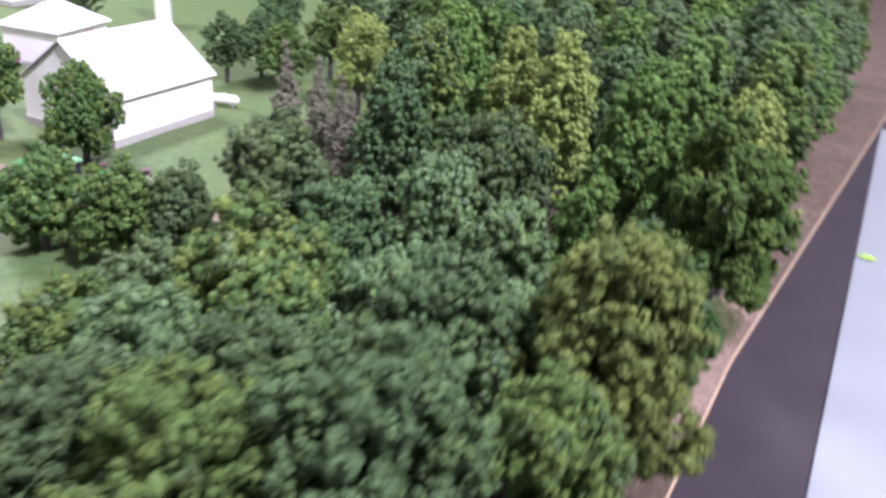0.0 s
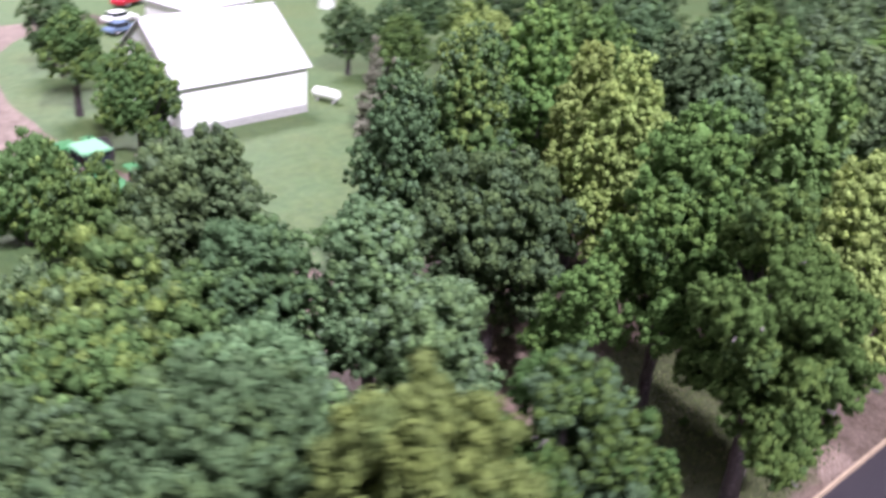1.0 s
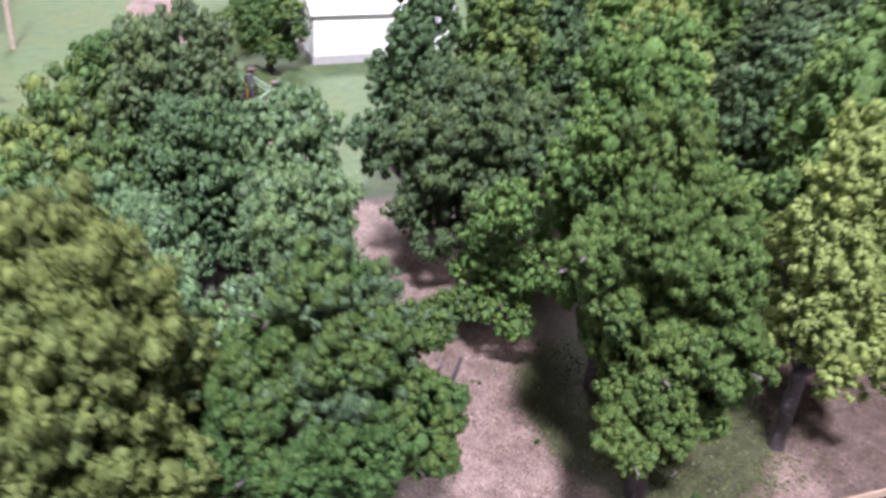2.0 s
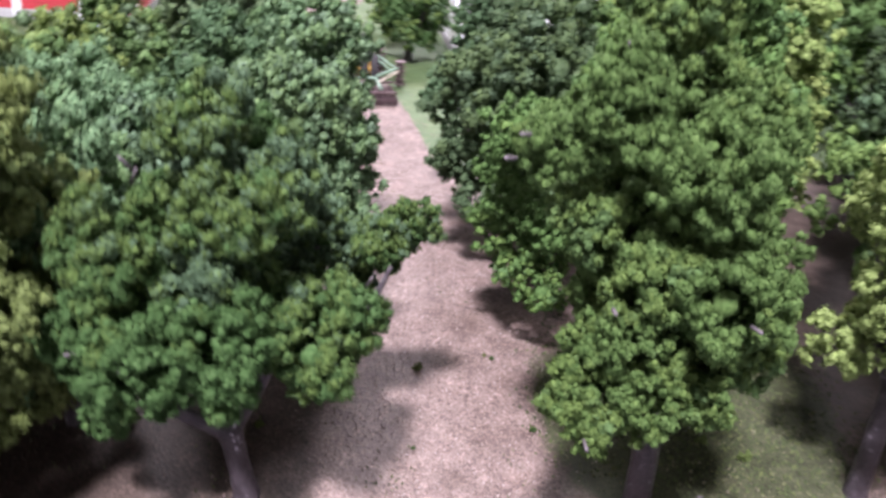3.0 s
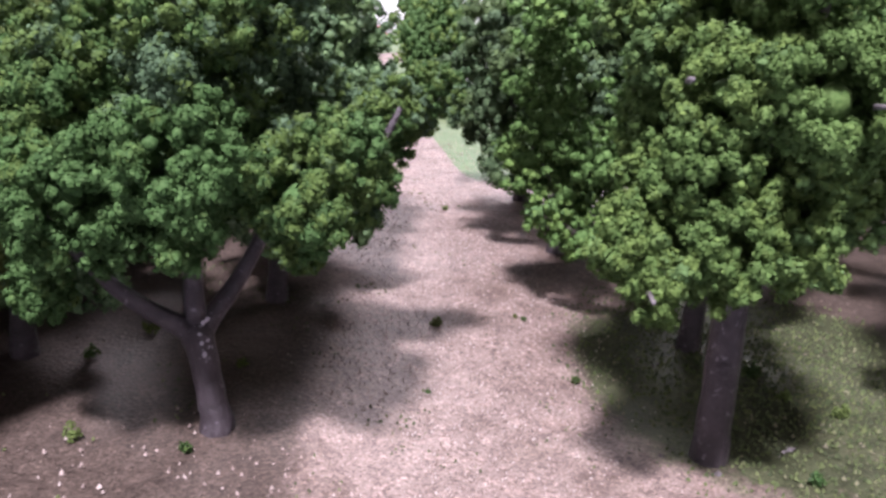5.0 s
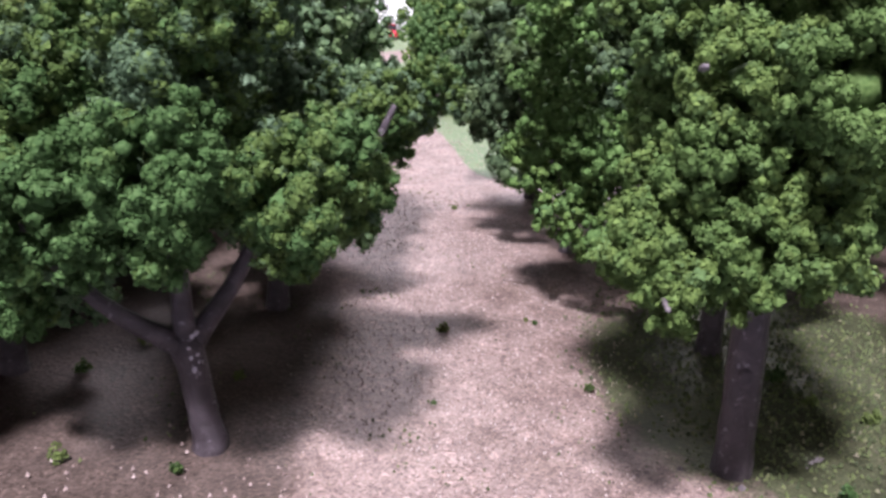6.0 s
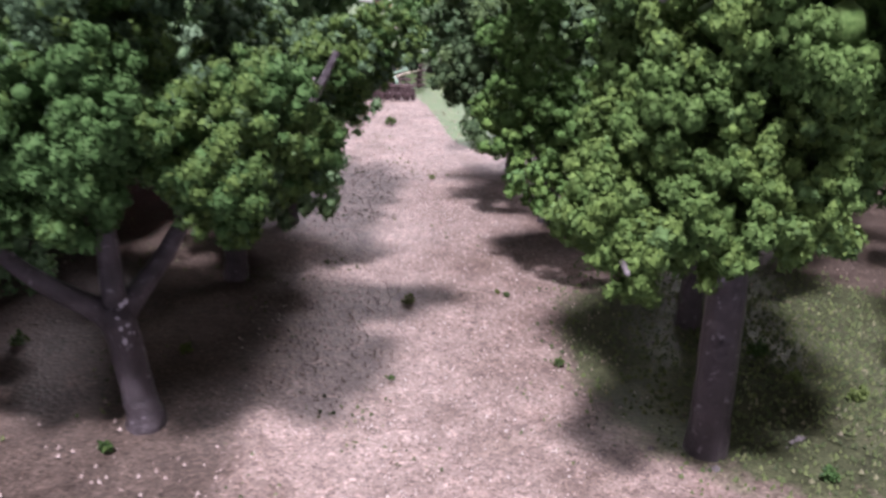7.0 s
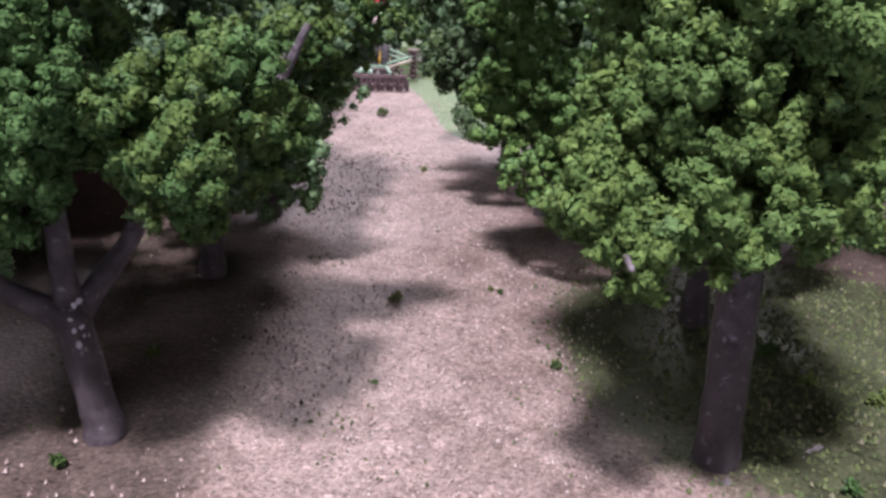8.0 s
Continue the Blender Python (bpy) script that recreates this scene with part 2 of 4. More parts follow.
GREEN = plain("machine_green", (0.035, 0.16, 0.055), 0.35, vary=0.08)
ROOFG = plain("cab_roof_green", (0.17, 0.37, 0.23), 0.4, vary=0.06)
YELLOW = plain("wheel_yellow", (0.65, 0.42, 0.03), 0.4, vary=0.08)
RUBBER = plain("tyre_rubber", (0.035, 0.030, 0.034), 0.8, vary=0.2, scale=200)
STEEL = plain("disc_steel", (0.12, 0.080, 0.085), 0.55, 0.3, vary=0.3, scale=200)
DUSTY = plain("dusty_green_frame", (0.20, 0.30, 0.22), 0.6, vary=0.2, scale=120)
TANBAR = plain("dusty_tan_bar", (0.42, 0.36, 0.30), 0.7, vary=0.2, scale=120)
PALEBLUE = plain("pale_blue_plastic", (0.42, 0.45, 0.80), 0.5, vary=0.05)
SCRAP = plain("leaf_green_paper", (0.30, 0.50, 0.06), 0.7, vary=0.2, scale=150)
DARKM = plain("dark_plastic", (0.03, 0.03, 0.035), 0.5)
GLASSY = plain("window_dark_glass", (0.03, 0.035, 0.045), 0.08)
CARRED = plain("car_red", (0.50, 0.02, 0.05), 0.25)
CARBLUE = plain("car_blue_grey", (0.16, 0.22, 0.35), 0.25)
CARMAUVE = plain("car_mauve", (0.28, 0.10, 0.20), 0.25)
ORANGE = plain("orange_roof", (0.60, 0.12, 0.05), 0.55)
GREYW = plain("grey_siding", (0.42, 0.44, 0.50), 0.6, vary=0.06)
HALLW = plain("hall_wall_paint", (0.42, 0.41, 0.41), 0.9, vary=0.04, scale=2)
HALLF = plain("hall_floor_concrete", (0.30, 0.29, 0.28), 0.6, vary=0.15, scale=2)

# ---- display board: ground, road, table ----
PATH_LINE = [(0.005, -0.40), (0.010, 0.00), (0.012, 0.35), (0.000, 0.52), (-0.040, 0.72), (-0.068, 0.92),
             (-0.045, 1.15), (0.010, 1.35), (0.120, 1.47), (0.30, 1.50)]


def path_distance(x, y):
    best = np.full(x.shape, 9.0)
    for (ax, ay), (bx, by) in zip(PATH_LINE[:-1], PATH_LINE[1:]):
        dx, dy = bx - ax, by - ay
        t = np.clip(((x - ax) * dx + (y - ay) * dy) / (dx * dx + dy * dy), 0, 1)
        best = np.minimum(best, np.hypot(x - ax - t * dx, y - ay - t * dy))
    return best


def soft(v, a, b):
    t = np.clip((v - a) / (b - a), 0, 1)
    return t * t * (3 - 2 * t)


EDGE_Y, BOARD_Y, BOARD_SLANT = -0.166, -0.268, 0.022


def kerb(x):
    """How far the landscape's front edge swings out towards the white board."""
    return -0.062 * np.maximum(0.0, np.asarray(x, float) - 0.08)


def strip(y0, y1, z0, z1):
    """A long flat bar along the landscape's front edge."""
    xs = np.concatenate([np.linspace(-2.2, 0.0, 12), np.linspace(0.04, 0.24, 9), np.linspace(0.3, 3.4, 20)])
    v = [(x, y + float(kerb(x)), z) for x in xs for y, z in ((y0, z0), (y1, z0), (y1, z1), (y0, z1))]
    f = [(4 * i + k, 4 * i + (k + 1) % 4, 4 * i + 4 + (k + 1) % 4, 4 * i + 4 + k) for i in range(len(xs) - 1) for k in range(4)]
    n = 4 * len(xs)
    return mesh_from("strip", v, f + [(3, 2, 1, 0), (n - 4, n - 3, n - 2, n - 1)])


def make_ground():
    xs = np.concatenate([np.linspace(-2.2, -0.45, 36)[:-1], np.arange(-0.45, 0.50, 0.006), np.linspace(0.50, 3.4, 60)])
    ys = np.concatenate([np.arange(EDGE_Y, 0.70, 0.006), np.linspace(0.70, 1.6, 70)[1:], np.linspace(1.6, 3.4, 20)[1:]])
    X, Y = np.meshgrid(xs, ys)
    Z = np.array([0.0012 * noise.noise((x * 14, y * 14, 0.3)) + 0.0007 * noise.noise((x * 60, y * 60, 1.7)) for x, y in zip(X.ravel(), Y.ravel())])
    Z = Z.reshape(X.shape) - 0.0008
    Z[0, :] = -0.0005
    Y = Y + kerb(X) * (1 - soft(Y, EDGE_Y, 0.10))
    wob = np.array([noise.noise((x * 7, y * 7, 5.1)) for x, y in zip(X.ravel(), Y.ravel())]).reshape(X.shape)
    pd = path_distance(X, Y)
    lawn = soft(Y + 0.05 * wob, 0.30, 0.42) * soft(pd + 0.010 * wob, 0.044, 0.056)
    moss = soft(0.115 - np.hypot((X - 0.165) * 1.0, (Y + 0.05) * 0.70) + 0.04 * wob, -0.02, 0.05)
    grass, moss = lawn, 0.66 * moss
    # darker soil beside the path, with the trees' shade painted into its colour
    soil_shade = soft(-X + 0.05 * wob, 0.030, 0.075) * (1 - soft(Y, 0.3, 0.4)) * 0.62
    soil_shade = np.maximum(soil_shade, soft(X + 0.04 * wob, 0.17, 0.23) * (0.50 + 0.20 * soft(Y + 0.04 * wob, -0.06, 0.0)))
    soil = np.maximum(np.maximum(soft(pd + 0.02 * wob, 0.055, 0.13) * (1 - soft(Y, 0.3, 0.4)) * soft(Y, -0.13, -0.05) * 0.6, 0.6 * moss), soil_shade)
    nx, ny = len(xs), len(ys)
    top = np.stack([X.ravel(), Y.ravel(), Z.ravel()], 1)
    faces = [(j * nx + i, j * nx + i + 1, (j + 1) * nx + i + 1, (j + 1) * nx + i) for j in range(ny - 1) for i in range(nx - 1)]
    low = top.copy()[:nx]
    low[:, 2] = -0.012
    n0 = len(top)
    faces += [(n0 + i, n0 + i + 1, i + 1, i) for i in range(nx - 1)]
    me = mesh_from("ground", np.concatenate([top, low]), faces)
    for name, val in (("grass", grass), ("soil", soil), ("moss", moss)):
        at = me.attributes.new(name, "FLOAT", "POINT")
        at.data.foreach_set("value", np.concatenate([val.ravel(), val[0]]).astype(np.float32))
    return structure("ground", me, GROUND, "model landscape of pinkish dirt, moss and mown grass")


make_ground()
structure("road", box(-2.2, 3.4, -0.55, -0.15, -0.0112, -0.0075), ROAD, "flat dark grey painted model road")
structure("trim", strip(EDGE_Y - 0.0020, EDGE_Y - 0.0002, -0.0070, -0.0008), EDGE, "raw tan edge of the landscape board")
structure("table", box(-2.6, 3.8, -1.1, 3.6, -0.040, -0.0125, 0.003), EDGE, "wooden display table under the landscape")
board = box(-2.4, 1.2, -1.0, BOARD_Y, -0.0072, -0.0040, 0.0008)
for v in board.verts:  # the board lies at a slight angle to the landscape
    v.co.y += BOARD_SLANT * v.co.x
structure("table_board", board, BOARD, "white board lying beside the model road")
for tx in (-2.4, 0.6, 3.6):
    for ty in (-0.9, 3.4):
        structure("table_leg", box(tx - 0.04, tx + 0.04, ty - 0.04, ty + 0.04, -0.78, -0.0401, 0.004), EDGE)
structure("floor", box(-6, 7, -6, 7.5, -0.88, -0.78), HALLF)
structure("ceiling", box(-6, 7, -6, 7.5, 4.60, 4.70), HALLW)
structure("wall_west", box(-6.1, -6.0, -6, 7.5, -0.78, 4.60), HALLW)
structure("wall_east", box(7.0, 7.1, -6, 7.5, -0.78, 4.60), HALLW)
structure("wall_south", box(-6, 7, -6.1, -6.0, -0.78, 4.60), HALLW)
structure("wall_north", box(-6, 7, 7.5, 7.6, -0.78, 4.60), HALLW)

# ---- trees of wire and ground foam ----
def spread(n, rng):
    """n directions, evenly spread and then jostled."""
    i = np.arange(n) + 0.5
    ph, th = np.arccos(1 - 2 * i / n), math.pi * (1 + 5**0.5) * i + rng.uniform(0, 6)
    d = np.stack([np.cos(th) * np.sin(ph), np.sin(th) * np.sin(ph), np.cos(ph)], 1) + rng.normal(0, 0.22, (n, 3))
    return d / np.linalg.norm(d, axis=1)[:, None]


def ball(k):
    """Directions and faces of a unit ball."""
    bm = bmesh.new()
    bmesh.ops.create_icosphere(bm, subdivisions=k, radius=1.0)
    v = np.array([tuple(q.co) for q in bm.verts])
    f = np.array([[q.index for q in g.verts] for g in bm.faces])
    bm.free()
    return v, f


BALLS = {1: ball(1)}


def unit(v):
    return v / np.maximum(np.linalg.norm(v, axis=-1, keepdims=True), 1e-9)


OCTA = np.array([(1, 0, 0), (-1, 0, 0), (0, 1, 0), (0, -1, 0), (0, 0, 1), (0, 0, -1)], float)
OCTA_F = np.array([(0, 2, 4), (2, 1, 4), (1, 3, 4), (3, 0, 4), (2, 0, 5), (1, 2, 5), (3, 1, 5), (0, 3, 5)])


def crown_mesh(lobes, crumb, cover, seed, tufts=13, tints=None, clumps=11, near=False):
    """Foam foliage: lobes bear tufts, tufts bear clumps, clumps are heaps of irregular crumbs round a dense heart."""
    rng = np.random.default_rng(seed)
    lobes = np.array(lobes, float)
    tc, tr, tt, own = [], [], [], []
    for i, (x, y, z, r) in enumerate(lobes):
        base = tints.get(i, 0.12) if tints else rng.uniform(0, 0.80)
        d = spread(tufts, rng)
        tc.append(np.array([x, y, z]) + d * (r * rng.uniform(0.50, 0.95, tufts))[:, None])
        tr.append(r * rng.uniform(0.24, 0.46, tufts))
        tt.append(np.clip(base + rng.normal(0, 0.16, tufts), 0, 1))
        own.append(np.full(tufts, i))
    tc, tr, tt, own = np.concatenate(tc), np.concatenate(tr), np.concatenate(tt), np.concatenate(own)
    hid = np.zeros(len(tc), bool)
    for i, (x, y, z, r) in enumerate(lobes):
        hid |= (np.linalg.norm(tc - (x, y, z), axis=1) + tr < 0.86 * r) & (own != i)
    tc, tr, tt = tc[~hid], tr[~hid], tt[~hid]
    # clumps on every tuft, drooping a little
    own = np.repeat(np.arange(len(tc)), clumps)
    out = unit(rng.normal(0, 1, (len(own), 3)))
    cc = tc[own] + out * (tr[own] * rng.uniform(0.55, 1.12, len(own)))[:, None] * (1, 1, 1.15)
    cr = tr[own] * rng.uniform(0.26, 0.52, len(own))
    ct = np.clip(tt[own] + rng.normal(0, 0.14, len(own)), 0, 1)
    bare = np.zeros(len(cc), bool)
    for x, y, z, r in lobes:
        bare |= ((cc - (x, y, z)) ** 2).sum(1) < (0.55 * r) ** 2
    for c, r in zip(tc, tr):
        bare |= ((cc - c) ** 2).sum(1) < (0.42 * r) ** 2
    cc, cr, ct, out = cc[~bare], cr[~bare], ct[~bare], out[~bare]
    # crumbs on every clump; seen close by, a clump is a lump of its own under fine bits
    num = np.maximum(3, (cover * 4 * cr**2 / (crumb * crumb)).astype(int))
    src = np.repeat(np.arange(len(cc)), num)
    way = unit(rng.normal(0, 1, (len(src), 3)) + 0.5 * out[src])
    pos = cc[src] + way * (cr[src] * rng.uniform(0.78, 1.20, len(src)))[:, None]
    tint = np.clip(ct[src] + rng.normal(0, 0.08, len(src)), 0, 1)
    keep = np.ones(len(pos), bool)
    for c, r in zip(tc, tr):
        close = np.flatnonzero(np.abs(pos[:, 2] - c[2]) < 0.50 * r)
        keep[close] &= ((pos[close] - c) ** 2).sum(1) > (0.50 * r) ** 2
    for x, y, z, r in lobes:
        keep &= ((pos - (x, y, z)) ** 2).sum(1) > (0.50 * r) ** 2
    pos, tint, way = pos[keep], tint[keep], way[keep]
    n = len(pos)
    s = crumb * np.exp(rng.normal(-0.12, 0.32, (n, 1)))
    hearts, tri = BALLS[1]
    lump, lump_f = BALLS[1] if near else (OCTA, OCTA_F)
    a = unit(way + rng.normal(0, 0.30, (n, 3)))
    u = unit(np.cross(a, rng.normal(0, 1, (n, 3))))
    w = np.cross(a, u)
    k = [rng.uniform(0.7, 1.25, (n, 1)) * s for _ in range(3)]
    V = np.stack([pos + u * k[0], pos + (-0.5 * u + 0.87 * w) * k[1], pos - (0.5 * u + 0.87 * w) * k[2]], 1).reshape(-1, 3)
    F, T = np.arange(3 * n).reshape(-1, 3), np.repeat(tint, 3)
    bv = (cc[:, None] + lump[None] * (cr * (0.80 if near else 0.95))[:, None, None] * rng.uniform(0.78, 1.12, (len(cc), len(lump), 1))).reshape(-1, 3)
    F = np.concatenate([F, (lump_f[None] + len(V) + len(lump) * np.arange(len(cc))[:, None, None]).reshape(-1, 3)])
    V, T = np.concatenate([V, bv]), np.concatenate([T, np.repeat(ct, len(lump))])
    # the dense hearts of tufts and lobes
    hc, hr = np.concatenate([tc, lobes[:, :3]]), np.concatenate([tr * (0.26 if near else 0.32), lobes[:, 3] * (0.30 if near else 0.40)])
    hv = (hc[:, None] + hearts[None] * hr[:, None, None] * rng.uniform(0.8, 1.15, (len(hc), len(hearts), 1))).reshape(-1, 3)
    F = np.concatenate([F, (tri[None] + len(V) + len(hearts) * np.arange(len(hc))[:, None, None]).reshape(-1, 3)])
    V, T = np.concatenate([V, hv]), np.concatenate([T, np.repeat(np.concatenate([tt, np.full(len(lobes), 0.3)]), len(hearts))])
    me = bpy.data.meshes.new("crown")
    me.vertices.add(len(V))
    me.vertices.foreach_set("co", V.astype(np.float32).ravel())
    me.loops.add(F.size)
    me.loops.foreach_set("vertex_index", F.astype(np.int32).ravel())
    me.polygons.add(len(F))
    me.polygons.foreach_set("loop_start", np.arange(0, F.size, 3, dtype=np.int32))
    me.polygons.foreach_set("use_smooth", np.ones(len(F), bool))
    me.attributes.new("tint", "FLOAT", "POINT").data.foreach_set("value", T.astype(np.float32))
    me.update(calc_edges=True)
    return me


def crown(parent, me, leaf, name="crown"):
    me.materials.append(leaf)
    return part(name, me, None, parent)


def auto_lobes(R, z0, z1, n, seed, shape="round", squash=1.0):
    """Lobes round an axis, by the crown's outline."""
    rng = np.random.default_rng(seed)
    out = []
    H = z1 - z0
    for i in range(n):
        u = ((i + 0.5) / n) ** 0.9
        prof = {"round": max(0.0, 1 - abs(2 * u - 0.8) ** 2.6 / 1.9) ** 0.5, "tall": (1 - u) ** 0.42 * min(1, 0.62 + 1.8 * u),
                "cone": (1 - u) ** 0.9 * min(1, 0.6 + 3 * u)}[shape]
        a = i * 2.39996 + rng.uniform(-0.4, 0.4)
        lr = R * rng.uniform(0.25, 0.43)
        k = max(0.0, R * prof * rng.uniform(0.82, 1.12) - lr * 0.92)
        z = z0 + lr * 0.7 + u * (H - lr * 1.7)
        out.append((math.cos(a) * k, math.sin(a) * k * squash, z, lr))
    for u in (0.28, 0.52, 0.74):
        out.append((0, 0, z0 + H * u, R * (0.55 if shape == "round" else 0.46)))
    return out


def limbs_of(tree, lobes, fork, r0, seed, most=6):
    """The trunk from the ground to the fork, and bare limbs from there into the crown."""
    rng = np.random.default_rng(seed)
    fx, fy, fz = fork
    pts, rad = spline([(0, 0, -0.003), (0, 0, 0.004), (fx * 0.25, fy * 0.25, fz * 0.3), (fx * 0.7, fy * 0.7, fz * 0.75), (fx, fy, fz), (fx, fy, fz + r0 * 0.7), (fx, fy, fz + r0 * 1.1)],
                      [r0 * 1.22, r0 * 1.10, r0, r0 * 0.95, r0 * 1.02, r0 * 0.72, r0 * 0.15])
    trunk = part("trunk", tube(pts, rad, 16, 0.06, seed), BARK, tree)
    order = [lobes[i] for i in most] if isinstance(most, tuple) else sorted(lobes, key=lambda l: -math.hypot(l[0] - fx, l[1] - fy))[:most]
    for i, (x, y, z, r) in enumerate(order):
        m = (fx + (x - fx) * 0.45, fy + (y - fy) * 0.45, fz + (z - fz) * 0.30 + rng.uniform(0, 0.006))
        p, q = spline([(fx, fy, fz - r0 * 0.9), (fx * 0.8 + m[0] * 0.2, fy * 0.8 + m[1] * 0.2, fz + (m[2] - fz) * 0.15), m, (x, y, z)], [r0 * 0.86, r0 * 0.74, r0 * 0.52, r0 * 0.22])
        part("limb", tube(p, q, 10, 0.06, seed + i), BARK, trunk)
    return trunk


def twig(tree, at, way, length=0.007, r=0.0009):
    a, b = Vector(at), Vector(at) + Vector(way).normalized() * length
    part("twig", tube([a - (b - a) * 2, a, (a + b) / 2, b], [r * 1.0, r * 0.9, r * 0.95, r * 0.5], 7, 0.25, int(abs(at[0]) * 9e4)), TWIG, tree, "pale grey bare twig end")


TREE_COUNT = [0]


def tree(x, y, lobes, leaf, label, crumb=0.0036, density=0.5, fork=None, r0=0.006, group="model trees", seed=None, turn=0.0, clumps=11, limbs=5, tufts=13, tints=None, near=False):
    """A model tree at (x, y); lobes are given from its foot."""
    TREE_COUNT[0] += 1
    s = TREE_COUNT[0] * 13 if seed is None else seed
    t = thing("tree", (x, y, 0), label, "tree", group, turn)
    z0 = min(l[2] - l[3] for l in lobes)
    limbs_of(t, lobes, fork or (0, 0, max(0.02, z0 + 0.01)), r0, s, limbs)
    crown(t, crown_mesh(lobes, crumb, density, s, tufts, tints, clumps, near), leaf)
    return t


def around(x, y, lobes):
    return [(a - x, b - y, c, d * 0.80) for a, b, c, d in lobes]


# the pair at the path's mouth
TL = (-0.096, -0.110)
TL_LOBES = around(*TL, [
    (-0.014, -0.064, 0.131, 0.013), (-0.025, -0.062, 0.124, 0.017), (-0.036, -0.056, 0.110, 0.016), (-0.046, -0.060, 0.090, 0.014), (-0.054, -0.070, 0.078, 0.012),
    (-0.036, -0.078, 0.122, 0.016), (-0.058, -0.130, 0.112, 0.024), (-0.066, -0.142, 0.102, 0.024), (-0.052, -0.102, 0.098, 0.023),
    (-0.064, -0.100, 0.070, 0.011), (-0.100, -0.150, 0.112, 0.027), (-0.138, -0.145, 0.102, 0.026), (-0.153, -0.125, 0.061, 0.014),
    (-0.166, -0.120, 0.100, 0.023), (-0.146, -0.120, 0.140, 0.028), (-0.100, -0.130, 0.155, 0.028), (-0.084, -0.106, 0.162, 0.026),
    (-0.112, -0.100, 0.182, 0.027), (-0.090, -0.070, 0.160, 0.028), (-0.062, -0.072, 0.124, 0.022), (-0.130, -0.075, 0.130, 0.028),
    (-0.100, -0.060, 0.100, 0.027), (-0.150, -0.080, 0.092, 0.025), (-0.105, -0.110, 0.120, 0.034), (-0.104, -0.136, 0.092, 0.016), (-0.126, -0.138, 0.088, 0.017)])
TL_TINTS = {0: 0.65, 1: 0.65, 2: 0.65, 3: 0.60, 4: 0.60, 5: 0.65, 6: 0.55, 7: 0.55, 8: 0.65, 9: 0.60, 14: 0.50, 15: 0.60, 16: 0.95, 17: 0.90, 19: 0.95, 20: 0.55, 23: 0.80}
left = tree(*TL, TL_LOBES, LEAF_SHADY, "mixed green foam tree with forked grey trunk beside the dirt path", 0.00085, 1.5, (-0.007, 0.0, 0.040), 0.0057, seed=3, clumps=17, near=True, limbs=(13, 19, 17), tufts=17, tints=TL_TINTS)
for at, way in (((-0.143, -0.105, 0.172), (-0.5, -0.3, 0.7)), ((-0.138, -0.108, 0.168), (0.3, -0.3, 0.8)), ((-0.040, -0.104, 0.118), (0.3, -0.4, 0.8)),
                ((-0.160, -0.145, 0.105), (-0.7, -0.6, 0.3))):
    twig(left, (at[0] - TL[0], at[1] - TL[1], at[2]), way, 0.003)

TR = (0.099, -0.126)
TR_LOBES = around(*TR, [
    (0.048, -0.166, 0.099, 0.023), (0.060, -0.168, 0.124, 0.021), (0.070, -0.172, 0.100, 0.020), (0.092, -0.168, 0.108, 0.021), (0.072, -0.132, 0.100, 0.022), (0.068, -0.150, 0.112, 0.020), (0.064, -0.166, 0.148, 0.025), (0.032, -0.130, 0.197, 0.022), (0.068, -0.118, 0.130, 0.024),
    (0.052, -0.148, 0.220, 0.026), (0.075, -0.115, 0.248, 0.026), (0.090, -0.178, 0.150, 0.027), (0.085, -0.168, 0.198, 0.027),
    (0.112, -0.160, 0.127, 0.024), (0.119, -0.140, 0.152, 0.024), (0.111, -0.130, 0.202, 0.026), (0.100, -0.092, 0.212, 0.027),
    (0.070, -0.092, 0.172, 0.027), (0.074, -0.150, 0.100, 0.023), (0.098, -0.148, 0.108, 0.025), (0.112, -0.102, 0.120, 0.026),
    (0.080, -0.130, 0.160, 0.034), (0.088, -0.085, 0.112, 0.025), (0.130, -0.112, 0.118, 0.019), (0.044, -0.132, 0.165, 0.020), (0.050, -0.158, 0.120, 0.018)])
right = tree(*TR, TR_LOBES, LEAF_LIGHT_SHADED, "tall bright green foam tree with straight grey trunk beside the path", 0.00085, 1.5, (-0.003, 0.002, 0.095), 0.0067, seed=5, clumps=17, near=True, limbs=(15, 16, 21), tufts=17)
p, q = spline([(0.044, -0.002, 0.090), (0.056, -0.006, 0.113), (0.064, -0.003, 0.130)], [0.0019, 0.0017, 0.0010])
part("limb", tube(p, q, 8, 0.08, 11), BARK, left)
for at, way in (((0.010, -0.150, 0.205), (-0.8, -0.5, 0.2)), ((0.009, -0.135, 0.190), (-0.9, -0.3, 0.1)), ((0.040, -0.195, 0.155), (-0.2, -1, 0.2)),
                ((0.092, -0.202, 0.152), (0.2, -1, 0.1)), ((0.042, -0.187, 0.089), (0.0, -1, -0.2)), ((0.072, -0.112, 0.266), (0, -0.2, 1)),
                ((0.045, -0.150, 0.240), (-0.5, -0.6, 0.6))):
    twig(right, (at[0] - TR[0], at[1] - TR[1], at[2]), way, 0.002)

GLUE = plain("dried_glue_pale", (0.36, 0.33, 0.38), 0.45, vary=0.25, scale=400)
rg = random.Random(12)
